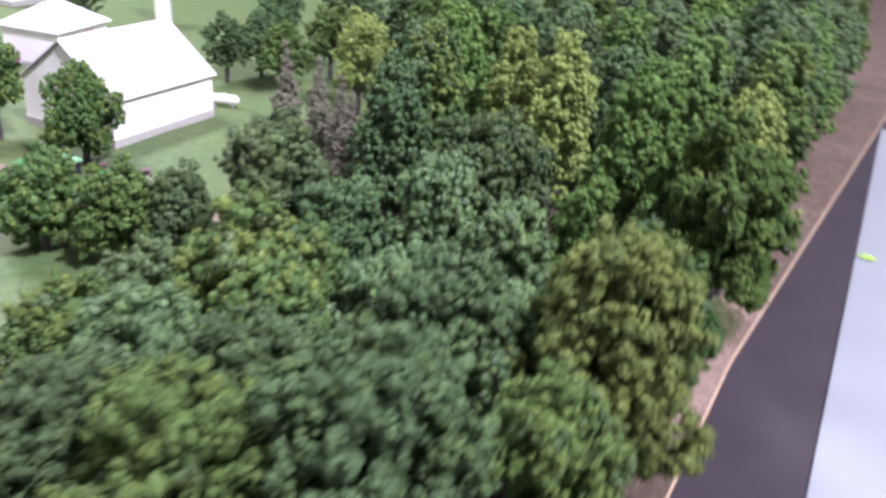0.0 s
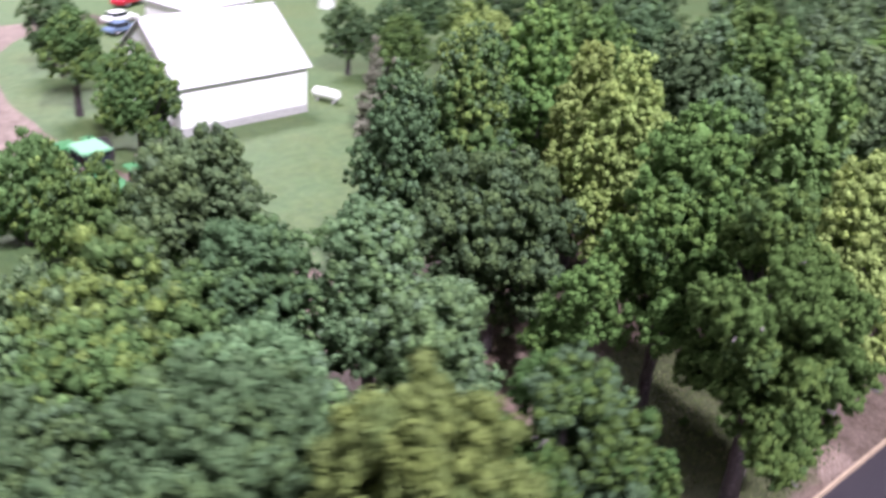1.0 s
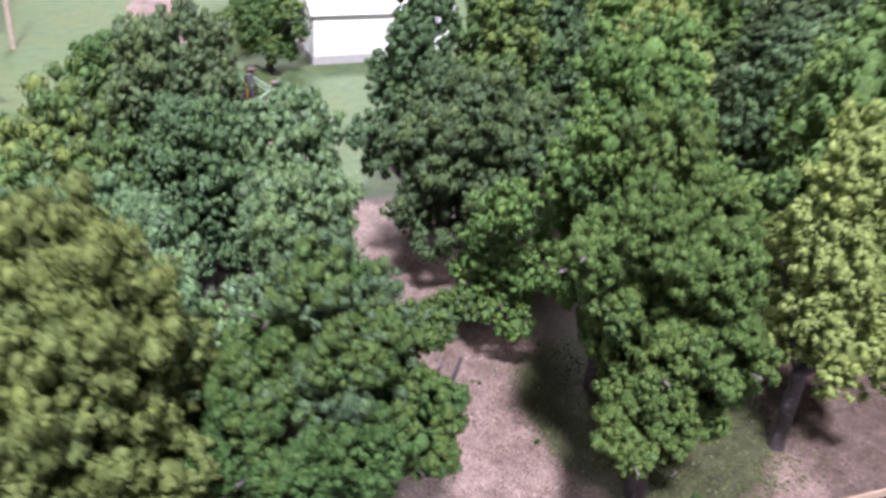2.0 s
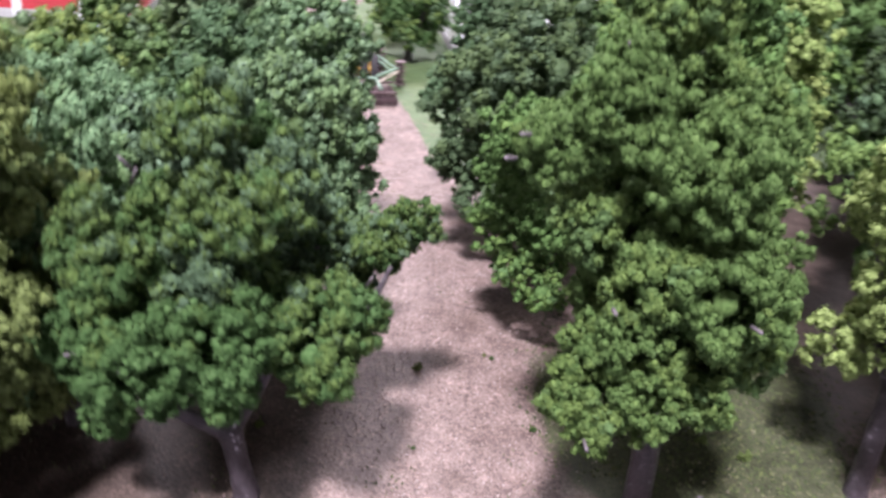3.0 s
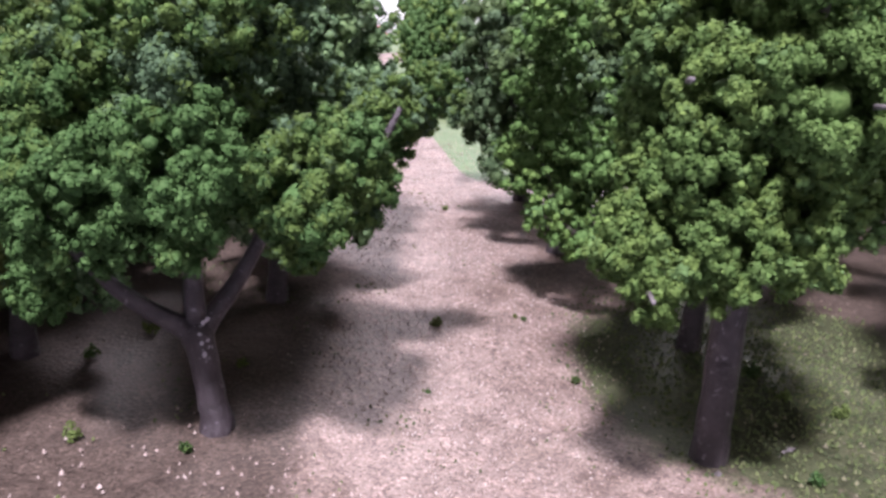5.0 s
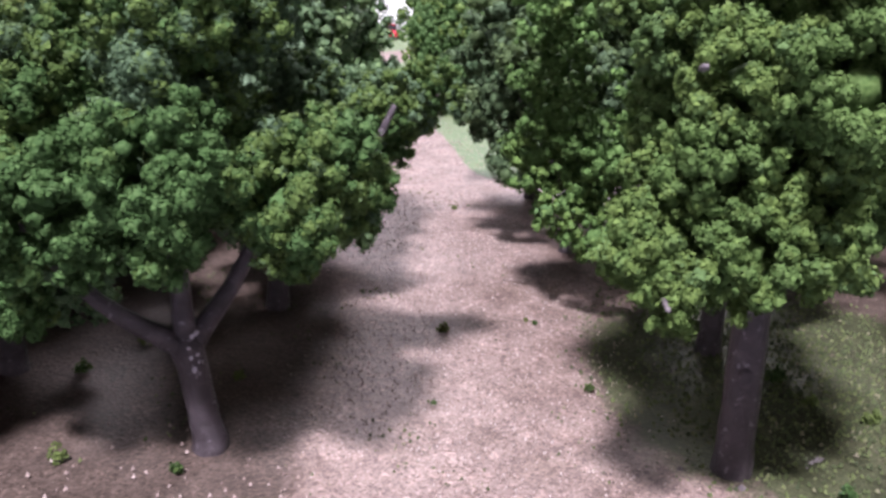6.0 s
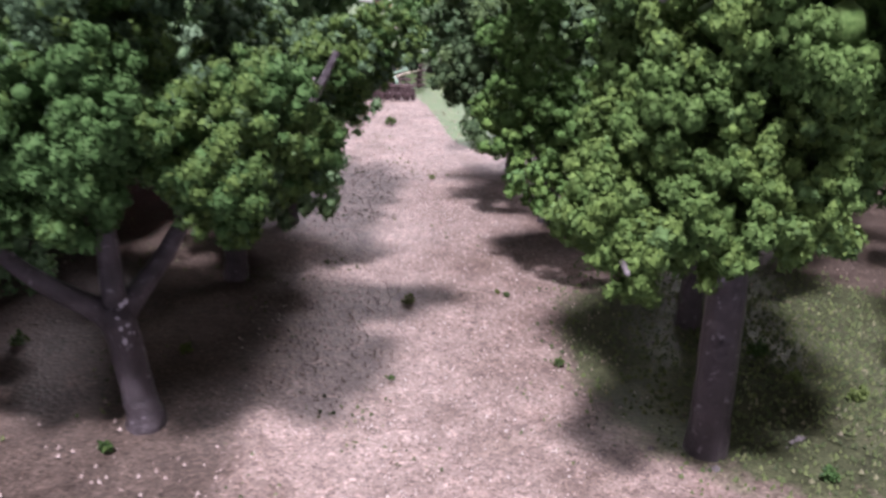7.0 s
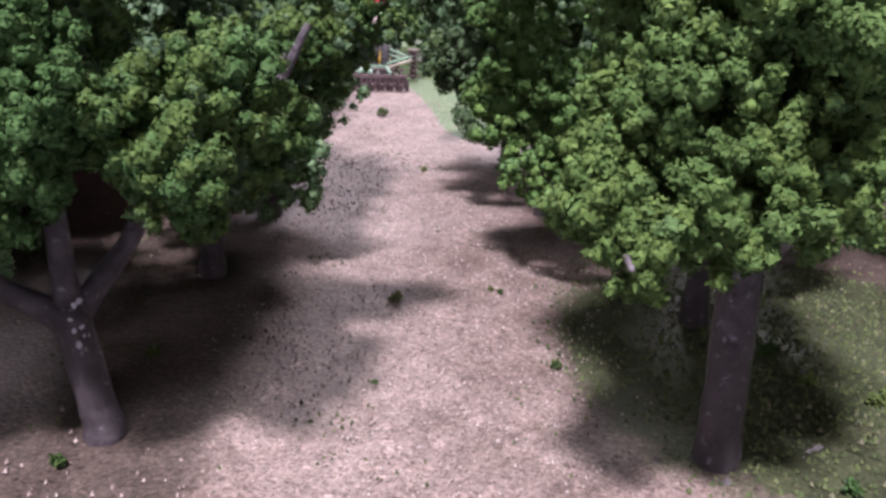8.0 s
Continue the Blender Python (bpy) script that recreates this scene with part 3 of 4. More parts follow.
for i in range(11):  # smears of dried glue round the fork
    a, h = rg.uniform(-2.6, -0.4), rg.uniform(0.030, 0.048)
    rr = 0.0054 if h < 0.042 else 0.0050
    bm = bmesh.new()
    bmesh.ops.create_icosphere(bm, subdivisions=2, radius=rg.uniform(0.0004, 0.0010))
    for v in bm.verts:
        v.co *= rg.uniform(0.75, 1.2)
    bm.transform(pose(-0.0055 + rr * math.cos(a), rr * math.sin(a), h) @ Matrix.Rotation(a, 4, "Z") @ Matrix.Diagonal((0.35, 1.0, rg.uniform(0.8, 1.9), 1)))
    part("glue_smear", bm, GLUE, left, "pale smear of dried glue on the bark")

bm = cyl(0.0030, 0.0022, 0.0016, 18, 0.0005)
bm.transform(pose(-0.0035, -0.0066, 0.041, 78, 0, -8) @ Matrix.Diagonal((1, 1.25, 1, 1)))
part("knot", bm, BARK, right, "oval scar of a cut branch")

# x, y, crown radius, crown bottom, height, lobes, outline, leaf, crumb, label
NEAR = [
    (0.131, -0.017, 0.080, 0.060, 0.290, 32, "tall", LEAF_LIGHT_SHADED, 0.0032, "tall bright green foam tree in the roadside grove"),
    (0.226, -0.118, 0.064, 0.055, 0.262, 27, "tall", LEAF_YELLOW, 0.0032, "yellow-green foam tree standing close to the road"),
    (-0.236, -0.112, 0.094, 0.045, 0.254, 35, "tall", LEAF_OLIVE, 0.0030, "olive yellow foam tree at the grove's corner"),
    (0.094, 0.138, 0.075, 0.040, 0.203, 29, "round", LEAF_DARK, 0.0034, "broad dark green foam tree overhanging the path"),
    (0.094, 0.275, 0.070, 0.032, 0.250, 29, "tall", LEAF_DARK, 0.0036, "dark green oval foam tree behind the grove"),
    (0.172, 0.262, 0.066, 0.040, 0.288, 29, "tall", LEAF_MIXED, 0.0036, "tall dark green foam tree with yellow patches"),
    (0.242, 0.120, 0.064, 0.050, 0.280, 27, "tall", LEAF_YELLOW, 0.0036, "pale yellow-green foam tree in the grove"),
    (0.295, 0.205, 0.058, 0.050, 0.266, 24, "tall", LEAF_YELLOW, 0.0038, "pale yellow-green foam tree in the grove"),
    (-0.126, 0.280, 0.070, 0.030, 0.230, 32, "round", LEAF_BLUE, 0.0034, "rounded blue-green foam tree at the lawn's edge"),
    (-0.084, 0.030, 0.072, 0.034, 0.188, 28, "cone", LEAF_BLUE, 0.0032, "blue-green foam tree in the crowded grove"),
    (-0.066, 0.125, 0.070, 0.047, 0.205, 30, "cone", LEAF_BLUE, 0.0034, "blue-green foam tree beside the path"),
    (-0.122, 0.200, 0.066, 0.020, 0.180, 27, "round", LEAF_DARK, 0.0034, "dark green foam tree in the crowded grove"),
    (-0.222, 0.215, 0.084, 0.015, 0.168, 35, "round", LEAF_MIXED, 0.0034, "mixed green low foam tree in the crowded grove"),
    (-0.205, 0.075, 0.070, 0.025, 0.168, 27, "round", LEAF_BLUE, 0.0032, "blue-green foam tree in the crowded grove"),
    (-0.278, -0.005, 0.074, 0.025, 0.218, 29, "round", LEAF_DARK, 0.0030, "rounded dark green foam tree in the grove"),
    (-0.420, -0.020, 0.078, 0.025, 0.228, 29, "round", LEAF_DARK, 0.0030, "mid green foam tree near the road"),
    (-0.345, -0.112, 0.056, 0.025, 0.192, 24, "round", LEAF_MID, 0.0030, "mid green foam tree near the road"),
    (-0.282, 0.165, 0.070, 0.025, 0.152, 27, "round", LEAF_MIXED, 0.0034, "mixed green low foam tree in the crowded grove"),
    (-0.365, 0.110, 0.078, 0.020, 0.160, 29, "round", LEAF_DARK, 0.0032, "dark green low foam tree in the crowded grove"),
    (-0.360, 0.235, 0.074, 0.020, 0.140, 27, "round", LEAF_BLUE, 0.0034, "blue-green low foam tree at the lawn's edge"),
    (-0.345, 0.330, 0.064, 0.012, 0.116, 25, "round", LEAF_MIXED, 0.0034, "mixed green low foam tree at the lawn's edge"),
    (-0.270, 0.312, 0.058, 0.012, 0.120, 25, "round", LEAF_BLUE, 0.0034, "blue-green low foam tree at the lawn's edge"),
    (-0.470, 0.080, 0.078, 0.020, 0.190, 29, "round", LEAF_MID, 0.0032, "mid green foam tree in the crowded grove"),
    (-0.470, 0.200, 0.074, 0.020, 0.150, 27, "round", LEAF_DARK, 0.0034, "dark green low foam tree at the lawn's edge"),
    (-0.190, -0.045, 0.062, 0.022, 0.165, 22, "round", LEAF_BLUE, 0.0032, "small blue-green foam tree under its neighbours"),
    (-0.160, 0.595, 0.062, 0.014, 0.118, 18, "round", LEAF_MIXED, 0.0036, "small mixed green foam tree on the lawn"),
    (-0.128, 0.505, 0.056, 0.010, 0.122, 18, "round", LEAF_MID, 0.0036, "small yellowish green foam tree on the lawn"),
    (-0.085, 0.450, 0.054, 0.008, 0.108, 18, "round", LEAF_DARK, 0.0036, "small dark green foam tree on the lawn"),
    (0.066, 0.780, 0.056, 0.018, 0.148, 30, "round", LEAF_MIXED, 0.0038, "dark olive green foam tree in front of the white shed"),
    (0.056, 0.960, 0.046, 0.056, 0.158, 22, "round", LEAF_MIXED, 0.0040, "dark green foam tree beside the driveway"),
]
BRANCH = [(0.048, 0.040, 0.082, 0.022), (0.056, 0.030, 0.104, 0.024), (0.074, 0.026, 0.090, 0.024), (0.050, 0.020, 0.130, 0.024), (0.044, -0.004, 0.160, 0.024), (0.062, 0.030, 0.058, 0.020), (0.078, 0.018, 0.046, 0.020), (0.084, 0.040, 0.070, 0.024)]  # low branch over the path
for nx_, ny_, R, zb, zt, nl, shape, leaf, crumb, label in NEAR:
    TREE_COUNT[0] += 1
    more = around(nx_, ny_, BRANCH) if shape == "tall" and leaf is LEAF_LIGHT_SHADED else []
    tree(nx_, ny_, more + auto_lobes(R * 1.05, zb, zt + 0.003, int(nl * 0.62), TREE_COUNT[0] * 7, shape, 0.72 if ny_ == 0.280 else 1.0), leaf, label, crumb * 0.44, 1.0, r0=0.0055, limbs=(12, 16, 20) if more else 5)

# the wood beyond: a few trees, copied
KINDS = []
for i, (leaf, label) in enumerate(((LEAF_DARK, "dark green foam tree in the dense wood"), (LEAF_MID, "mid green foam tree in the dense wood"),
                                   (LEAF_BLUE, "blue-green foam tree in the dense wood"), (LEAF_LIGHT, "light green foam tree in the dense wood"))):
    k = tree(0.42 + 0.11 * i, 0.17 - 0.035 * i, auto_lobes(0.084, 0.05, 0.278, 18, 400 + i, "tall"), leaf, label, 0.0025, 1.0, group="trees of the dense wood", tufts=8, clumps=9)
    KINDS.append(k)
WOOD = [  # x, y, size, kind
    (0.305, -0.030, 1.08, 1), (0.36, 0.075, 0.95, 0), (0.42, -0.02, 1.08, 2), (0.40, -0.115, 1.05, 1), (0.52, -0.10, 1.06, 0), (0.64, -0.09, 1.05, 2),
    (0.55, 0.215, 0.96, 2), (0.36, 0.33, 0.98, 3), (0.27, 0.345, 0.95, 0), (0.46, 0.31, 0.95, 1), (0.58, 0.33, 0.95, 0), (0.68, 0.24, 0.98, 1),
    (0.80, 0.16, 1.0, 2), (0.86, -0.02, 1.02, 0), (0.76, -0.10, 1.02, 1), (0.90, -0.11, 1.0, 2), (1.03, -0.06, 1.0, 0), (0.98, 0.08, 1.0, 1),
    (0.92, 0.22, 0.98, 0), (0.80, 0.33, 0.95, 2), (0.70, 0.43, 0.92, 0), (0.58, 0.47, 0.90, 1), (0.94, 0.38, 0.95, 1), (1.06, 0.25, 0.95, 2),
    (1.14, 0.06, 1.0, 1), (1.18, -0.10, 1.0, 2), (1.08, 0.42, 0.92, 0), (0.84, 0.52, 0.9, 1), (1.22, 0.20, 0.95, 0), (1.30, 0.02, 1.0, 0),
    (1.34, -0.11, 1.0, 1), (1.22, 0.38, 0.92, 2), (1.40, 0.15, 0.95, 1), (1.50, -0.04, 1.0, 2), (1.40, 0.34, 0.9, 0), (0.98, 0.56, 0.9, 2),
    (0.48, 0.42, 0.7, 2), (0.70, 0.56, 0.85, 1), (0.80, 0.64, 0.8, 0), (0.92, 0.66, 0.85, 2),
]
rng = random.Random(4)
for wx, wy, size, kind in WOOD:
    copy_thing(KINDS[kind], pose(wx, wy, 0, 0, 0, rng.uniform(0, 360)) @ Matrix.Diagonal((size * rng.uniform(0.9, 1.05), size * rng.uniform(0.9, 1.05), size, 1)))

# smaller trees round the farmyard
YARD = [(0.535, 0.610, 0.058, 0.190, LEAF_YELLOW, "yellow-green foam tree at the far lawn"), (0.640, 0.660, 0.06, 0.17, LEAF_YELLOW, "yellow-green foam tree at the far lawn"),
        (0.560, 0.800, 0.055, 0.137, LEAF_MID, "mid green foam tree at the far lawn"), (0.545, 0.925, 0.052, 0.133, LEAF_DARK, "dark green foam tree at the far lawn"),
        (0.62, 0.90, 0.052, 0.135, LEAF_DARK, "dark green foam tree at the far lawn"), (0.72, 0.80, 0.06, 0.16, LEAF_MID, "mid green foam tree at the far lawn"),
        (0.78, 0.98, 0.06, 0.15, LEAF_DARK, "dark green foam tree at the far lawn"), (0.86, 0.70, 0.07, 0.19, LEAF_DARK, "dark green foam tree at the far lawn"),
        (0.62, 1.42, 0.055, 0.14, LEAF_DARK, "dark green foam tree behind the white house"), (0.24, 1.52, 0.05, 0.13, LEAF_DARK, "dark green foam tree beyond the parked cars"),
        (0.95, 0.90, 0.07, 0.18, LEAF_DARK, "dark green foam tree at the far lawn"), (1.05, 0.75, 0.07, 0.2, LEAF_MID, "mid green foam tree at the far lawn"),
        (0.115, 1.16, 0.06, 0.15, LEAF_DARK, "dark green foam tree beside the driveway")]
for yx, yy, R, h, leaf, label in YARD:
    tree(yx, yy, auto_lobes(R, 0.03, h, 13, int(yx * 1000), "round"), leaf, label, 0.0022, 1.0, r0=0.0045, group="farmyard trees", tufts=8, clumps=9)


def cypress(x, y, h, R, seed):
    t = thing("cypress_tree", (x, y, 0), "slim grey-brown pointed cypress on the lawn", "tree", "row of grey cypresses")
    lobes = [(0.002 * math.cos(i * 2.4), 0.002 * math.sin(i * 2.4), 0.012 + (h - 0.022) * i / 11, max(0.0055, R * (1 - (i / 11.5) ** 1.3))) for i in range(12)]
    part("trunk", tube([(0, 0, -0.003), (0, 0, 0.02)], [0.003, 0.0025], 8), BARK, t)
    crown(t, crown_mesh(lobes, 0.0010, 1.0, seed), LEAF_GREY)


for i, (cx, cy, ch) in enumerate(((0.375, 0.650, 0.160), (0.325, 0.548, 0.160), (0.280, 0.475, 0.155), (0.235, 0.428, 0.145))):
    cypress(cx, cy, ch, 0.026, 900 + i)

# ---- farm buildings ----
def gable_building(name, x0, x1, y0, y1, eave, ridge, wall_mat, roof_mat, label, ribs=True, over=0.009, footing=0.012, door=None):
    """A shed with its ridge along x: footing, four walls, ribbed roof sides, ridge cap."""
    t = thing(name, ((x0 + x1) / 2, (y0 + y1) / 2, 0), label, "building")
    hx, hy = (x1 - x0) / 2, (y1 - y0) / 2
    part("footing", box(-hx - 0.0015, hx + 0.0015, -hy - 0.0015, hy + 0.0015, -0.004, footing, 0.0006), STONE, t, "grey concrete footing")
    w = 0.0022
    for sy in (-1, 1):
        wall = part("wall", box(-hx, hx, *sorted((sy * hy, sy * (hy - w))), footing + 0.0002, eave), wall_mat, t)
        if ribs:
            n = int(2 * hx / 0.0075)
            rib = bmesh.new()
            for i in range(n + 1):
                rx = -hx + 0.002 + (2 * hx - 0.004) * i / n
                box(rx - 0.0006, rx + 0.0006, *sorted((sy * (hy + 0.0001), sy * (hy + 0.0007))), footing + 0.001, eave - 0.002, 0, rib)
            part("siding_ribs", rib, wall_mat, wall)
    for sx in (-1, 1):
        bm = bmesh.new()
        prof = [(-hy + w, footing), (hy - w, footing), (hy - w, eave), (0, ridge - 0.002), (-hy + w, eave)]
        a = [bm.verts.new((sx * hx, p, z)) for p, z in prof]
        b = [bm.verts.new((sx * (hx - w), p, z)) for p, z in prof]
        bm.faces.new(a), bm.faces.new(b[::-1])
        for i in range(5):
            bm.faces.new((a[i], b[i], b[(i + 1) % 5], a[(i + 1) % 5]))
        bmesh.ops.recalc_face_normals(bm, faces=bm.faces[:])
        gable = part("gable_wall", bm, wall_mat, t)
        if sx == -1:
            for wy in (-0.012, 0.0):
                part("window", box(sx * hx - 0.0012, sx * hx - 0.0002, wy - 0.0035, wy + 0.0035, eave + 0.012, eave + 0.024, 0.0003), GLASSY, gable, "small dark gable window")
    slope = math.atan2(ridge - eave, hy)
    run = (hy + over) / math.cos(slope)
    for sy in (-1, 1):
        m = Matrix.Translation((0, 0, ridge)) @ Matrix.Rotation(-sy * slope, 4, "X")
        bm = box(-hx - over, hx + over, *sorted((sy * 0.0008, sy * run)), 0.0, 0.0022, 0.0004)
        bm.transform(m)
        roof = part("roof", bm, roof_mat, t)
        seam = bmesh.new()
        n = int(run / 0.0085)
        for i in range(1, n):
            p = sy * run * i / n
            box(-hx - over + 0.001, hx + over - 0.001, p - 0.0004, p + 0.0004, 0.0023, 0.0029, 0, seam)
        seam.transform(m)
        part("roof_seams", seam, roof_mat, roof)
    part("ridge_cap", box(-hx - over, hx + over, -0.003, 0.003, ridge + 0.0005, ridge + 0.0040, 0.0008), roof_mat, t)
    return t


shed = gable_building("machine_shed", 0.136, 0.359, 0.797, 0.995, 0.077, 0.150, WHITE, ROOFW, "white metal farm shed on a grey footing on the lawn", over=0.006)
gable_building("barn", -0.65, -0.320, 0.912, 1.14, 0.15, 0.24, RED, ROOFW, "red barn with white corner trim behind the trees")
for tx in (-0.3265, -0.400, -0.490, -0.57):
    b = [o for o in scene.objects if o.name == "barn"][0]
    part("corner_trim", box(tx + 0.485 - 0.0055, tx + 0.485 + 0.0055, -0.1175, -0.1148, 0.002, 0.15, 0.0005), WHITE, b, "white vertical trim board")
gable_building("farm_hall", -0.30, 0.42, 1.98, 2.40, 0.26, 0.36, WHITE, ROOFW, "large white ribbed metal hall at the far side")
gable_building("shed", 1.95, 2.35, 0.36, 0.62, 0.10, 0.16, GREYW, ORANGE, "grey shed with orange roof beyond the wood")
gable_building("long_shed", 0.70, 1.30, 1.75, 1.95, 0.07, 0.12, WHITE, ROOFW, "long white shed behind the farmhouse")
gable_building("shed", 2.45, 2.95, 0.05, 0.30, 0.13, 0.17, WHITE, GREYW, "white shed beyond the wood")


def hip_house(x, y, hx, hy, eave, apex, turn):
    t = thing("farmhouse", (x, y, 0), "small white house with hipped white roof", "house", "", turn)
    part("footing", box(-hx - 0.001, hx + 0.001, -hy - 0.001, hy + 0.001, -0.004, 0.006, 0.0005), STONE, t)
    part("wall", box(-hx, hx, -hy, hy, 0.0062, eave, 0.0006), WHITE, t)
    part("pink_panel", box(hx * 0.1, hx * 0.42, -hy - 0.0012, -hy - 0.0002, 0.007, eave - 0.002), PINK, t, "pale pink door panel")
    part("window", box(-hx * 0.62, -hx * 0.12, -hy - 0.0012, -hy - 0.0002, eave * 0.35, eave * 0.8), ROOFW, t)
    part("window", box(hx * 0.55, hx * 0.85, -hy - 0.0012, -hy - 0.0002, eave * 0.35, eave * 0.8), ROOFW, t)
    bm = bmesh.new()
    o = 0.008
    c = [bm.verts.new((sx * (hx + o), sy * (hy + o), eave + 0.0002)) for sx, sy in ((-1, -1), (1, -1), (1, 1), (-1, 1))]
    d = [bm.verts.new((v.co.x, v.co.y, eave + 0.003)) for v in c]
    r = [bm.verts.new((-hx * 0.25, 0, apex)), bm.verts.new((hx * 0.25, 0, apex))]
    bm.faces.new(c[::-1])
    for i in range(4):
        bm.faces.new((c[i], c[(i + 1) % 4], d[(i + 1) % 4], d[i]))
    for f in ((d[0], d[1], r[1], r[0]), (d[1], d[2], r[1]), (d[2], d[3], r[0], r[1]), (d[3], d[0], r[0])):
        bm.faces.new(f)
    part("roof", bm, ROOFW, t)


hip_house(0.443, 1.282, 0.074, 0.066, 0.072, 0.118, 10)


def silo(x, y, r, h):
    t = thing("silo", (x, y, 0), "white cylindrical grain silo with domed cap", "silo")
    body = part("body", cyl(r, r, h, 32, 0, pose(0, 0, h / 2 - 0.002)), WHITE, t)
    for i in range(1, 8):
        part("hoop", cyl(r + 0.0008, r + 0.0008, 0.0012, 32, 0, pose(0, 0, h * i / 8)), ROOFW, body)
    bm = bmesh.new()
    bmesh.ops.create_uvsphere(bm, u_segments=28, v_segments=12, radius=r + 0.001)
    bmesh.ops.delete(bm, geom=[v for v in bm.verts if v.co.z < -1e-5], context="VERTS")
    bm.transform(pose(0, 0, h - 0.002))
    part("dome", bm, ROOFW, t)


silo(0.835, 1.375, 0.019, 0.16)


# ---- vehicles and machines ----
def wheel(parent, at, r, w, rim_mat, axis_turn=0.0, lugs=True):
    m = pose(*at, 0, 90, axis_turn)
    bm = cyl(r, r, w, 28, w * 0.22)
    bm.transform(m)
    if lugs:
        for i in range(22):
            a = 2 * math.pi * i / 22
            for s in (-1, 1):
                lug = box(r * 0.96, r * 1.05, -0.0007, 0.0007, *sorted((s * w * 0.04, s * w * 0.46)))
                lug.transform(pose(0, 0, 0, 0, 0, math.degrees(a) + s * 4) @ pose(0, 0, 0, s * 18, 0, 0))
                join(bm, lug, m)
    ty = part("tyre", bm, RUBBER, parent)
    rim = cyl(r * 0.62, r * 0.62, w * 1.04, 24, w * 0.05)
    rim.transform(m)
    hub = cyl(r * 0.2, r * 0.2, w * 1.25, 16, w * 0.05)
    join(rim, hub, m)
    part("rim", rim, rim_mat, ty, "painted wheel rim")
    return ty


def tractor(x, y, turn):
    """An articulated tractor: cab and hood on the front half, wide dual wheels on both axles."""
    t = thing("tractor", (x, y, 0), "green toy tractor with dual yellow wheels on the path", "tractor", "", turn)
    part("hood", box(-0.011, 0.011, 0.020, 0.078, 0.018, 0.034, 0.003), GREEN, t)
    part("grille", box(-0.0085, 0.0085, 0.0783, 0.0792, 0.020, 0.031, 0.0004), DARKM, t)
    part("front_chassis", box(-0.009, 0.009, -0.022, 0.074, 0.010, 0.0178, 0.0012), DARKM, t)
    part("rear_frame", box(-0.010, 0.010, -0.096, -0.026, 0.012, 0.0260, 0.0020), GREEN, t)
    part("pivot", cyl(0.005, 0.005, 0.014, 16, 0.0006, pose(0, -0.024, 0.017)), DARKM, t)
    cab = part("cab", box(-0.0165, 0.0165, -0.019, 0.0195, 0.0182, 0.028, 0.0015), GREEN, t)
    part("glass", box(-0.0155, 0.0155, -0.018, 0.0185, 0.0282, 0.0455, 0.0008), GLASSY, cab, "dark cab window glass")
    for px, py in ((-0.0158, -0.0183), (0.0158, -0.0183), (-0.0158, 0.0188), (0.0158, 0.0188)):
        part("pillar", box(px - 0.0013, px + 0.0013, py - 0.0013, py + 0.0013, 0.0281, 0.0456, 0.0003), DARKM, cab)
    part("roof", box(-0.0205, 0.0205, -0.0225, 0.0235, 0.0458, 0.0500, 0.0018), ROOFG, cab, "pale green cab roof")
    part("exhaust", cyl(0.0012, 0.0012, 0.020, 10, 0, pose(0.012, 0.027, 0.043)), DARKM, t)
    for ay in (-0.068, 0.046):
        part("axle", cyl(0.0022, 0.0022, 0.084, 12, 0, pose(0, ay, 0.0187, 0, 90, 0)), DARKM, t)
        for s in (-1, 1):
            part("fender", box(*sorted((s * 0.0120, s * 0.0300)), ay - 0.014, ay + 0.014, 0.0385, 0.0400, 0.0006), GREEN, t)
            wheel(t, (s * 0.0270, ay, 0.0187), 0.0187, 0.0098, YELLOW)
            wheel(t, (s * 0.0405, ay, 0.0187), 0.0187, 0.0098, YELLOW)
    part("drawbar", box(-0.0015, 0.0015, -0.116, -0.094, 0.007, 0.0095, 0.0004), DARKM, t)


tractor(-0.034, 0.714, 2)


def bar(a, b, w):
    a, b = Vector(a), Vector(b)
    bm = box(-w / 2, w / 2, -w / 2, w / 2, 0, (b - a).length, w * 0.15)
    bm.transform(Matrix.Translation(a) @ (b - a).to_track_quat("Z", "Y").to_matrix().to_4x4())
    return bm


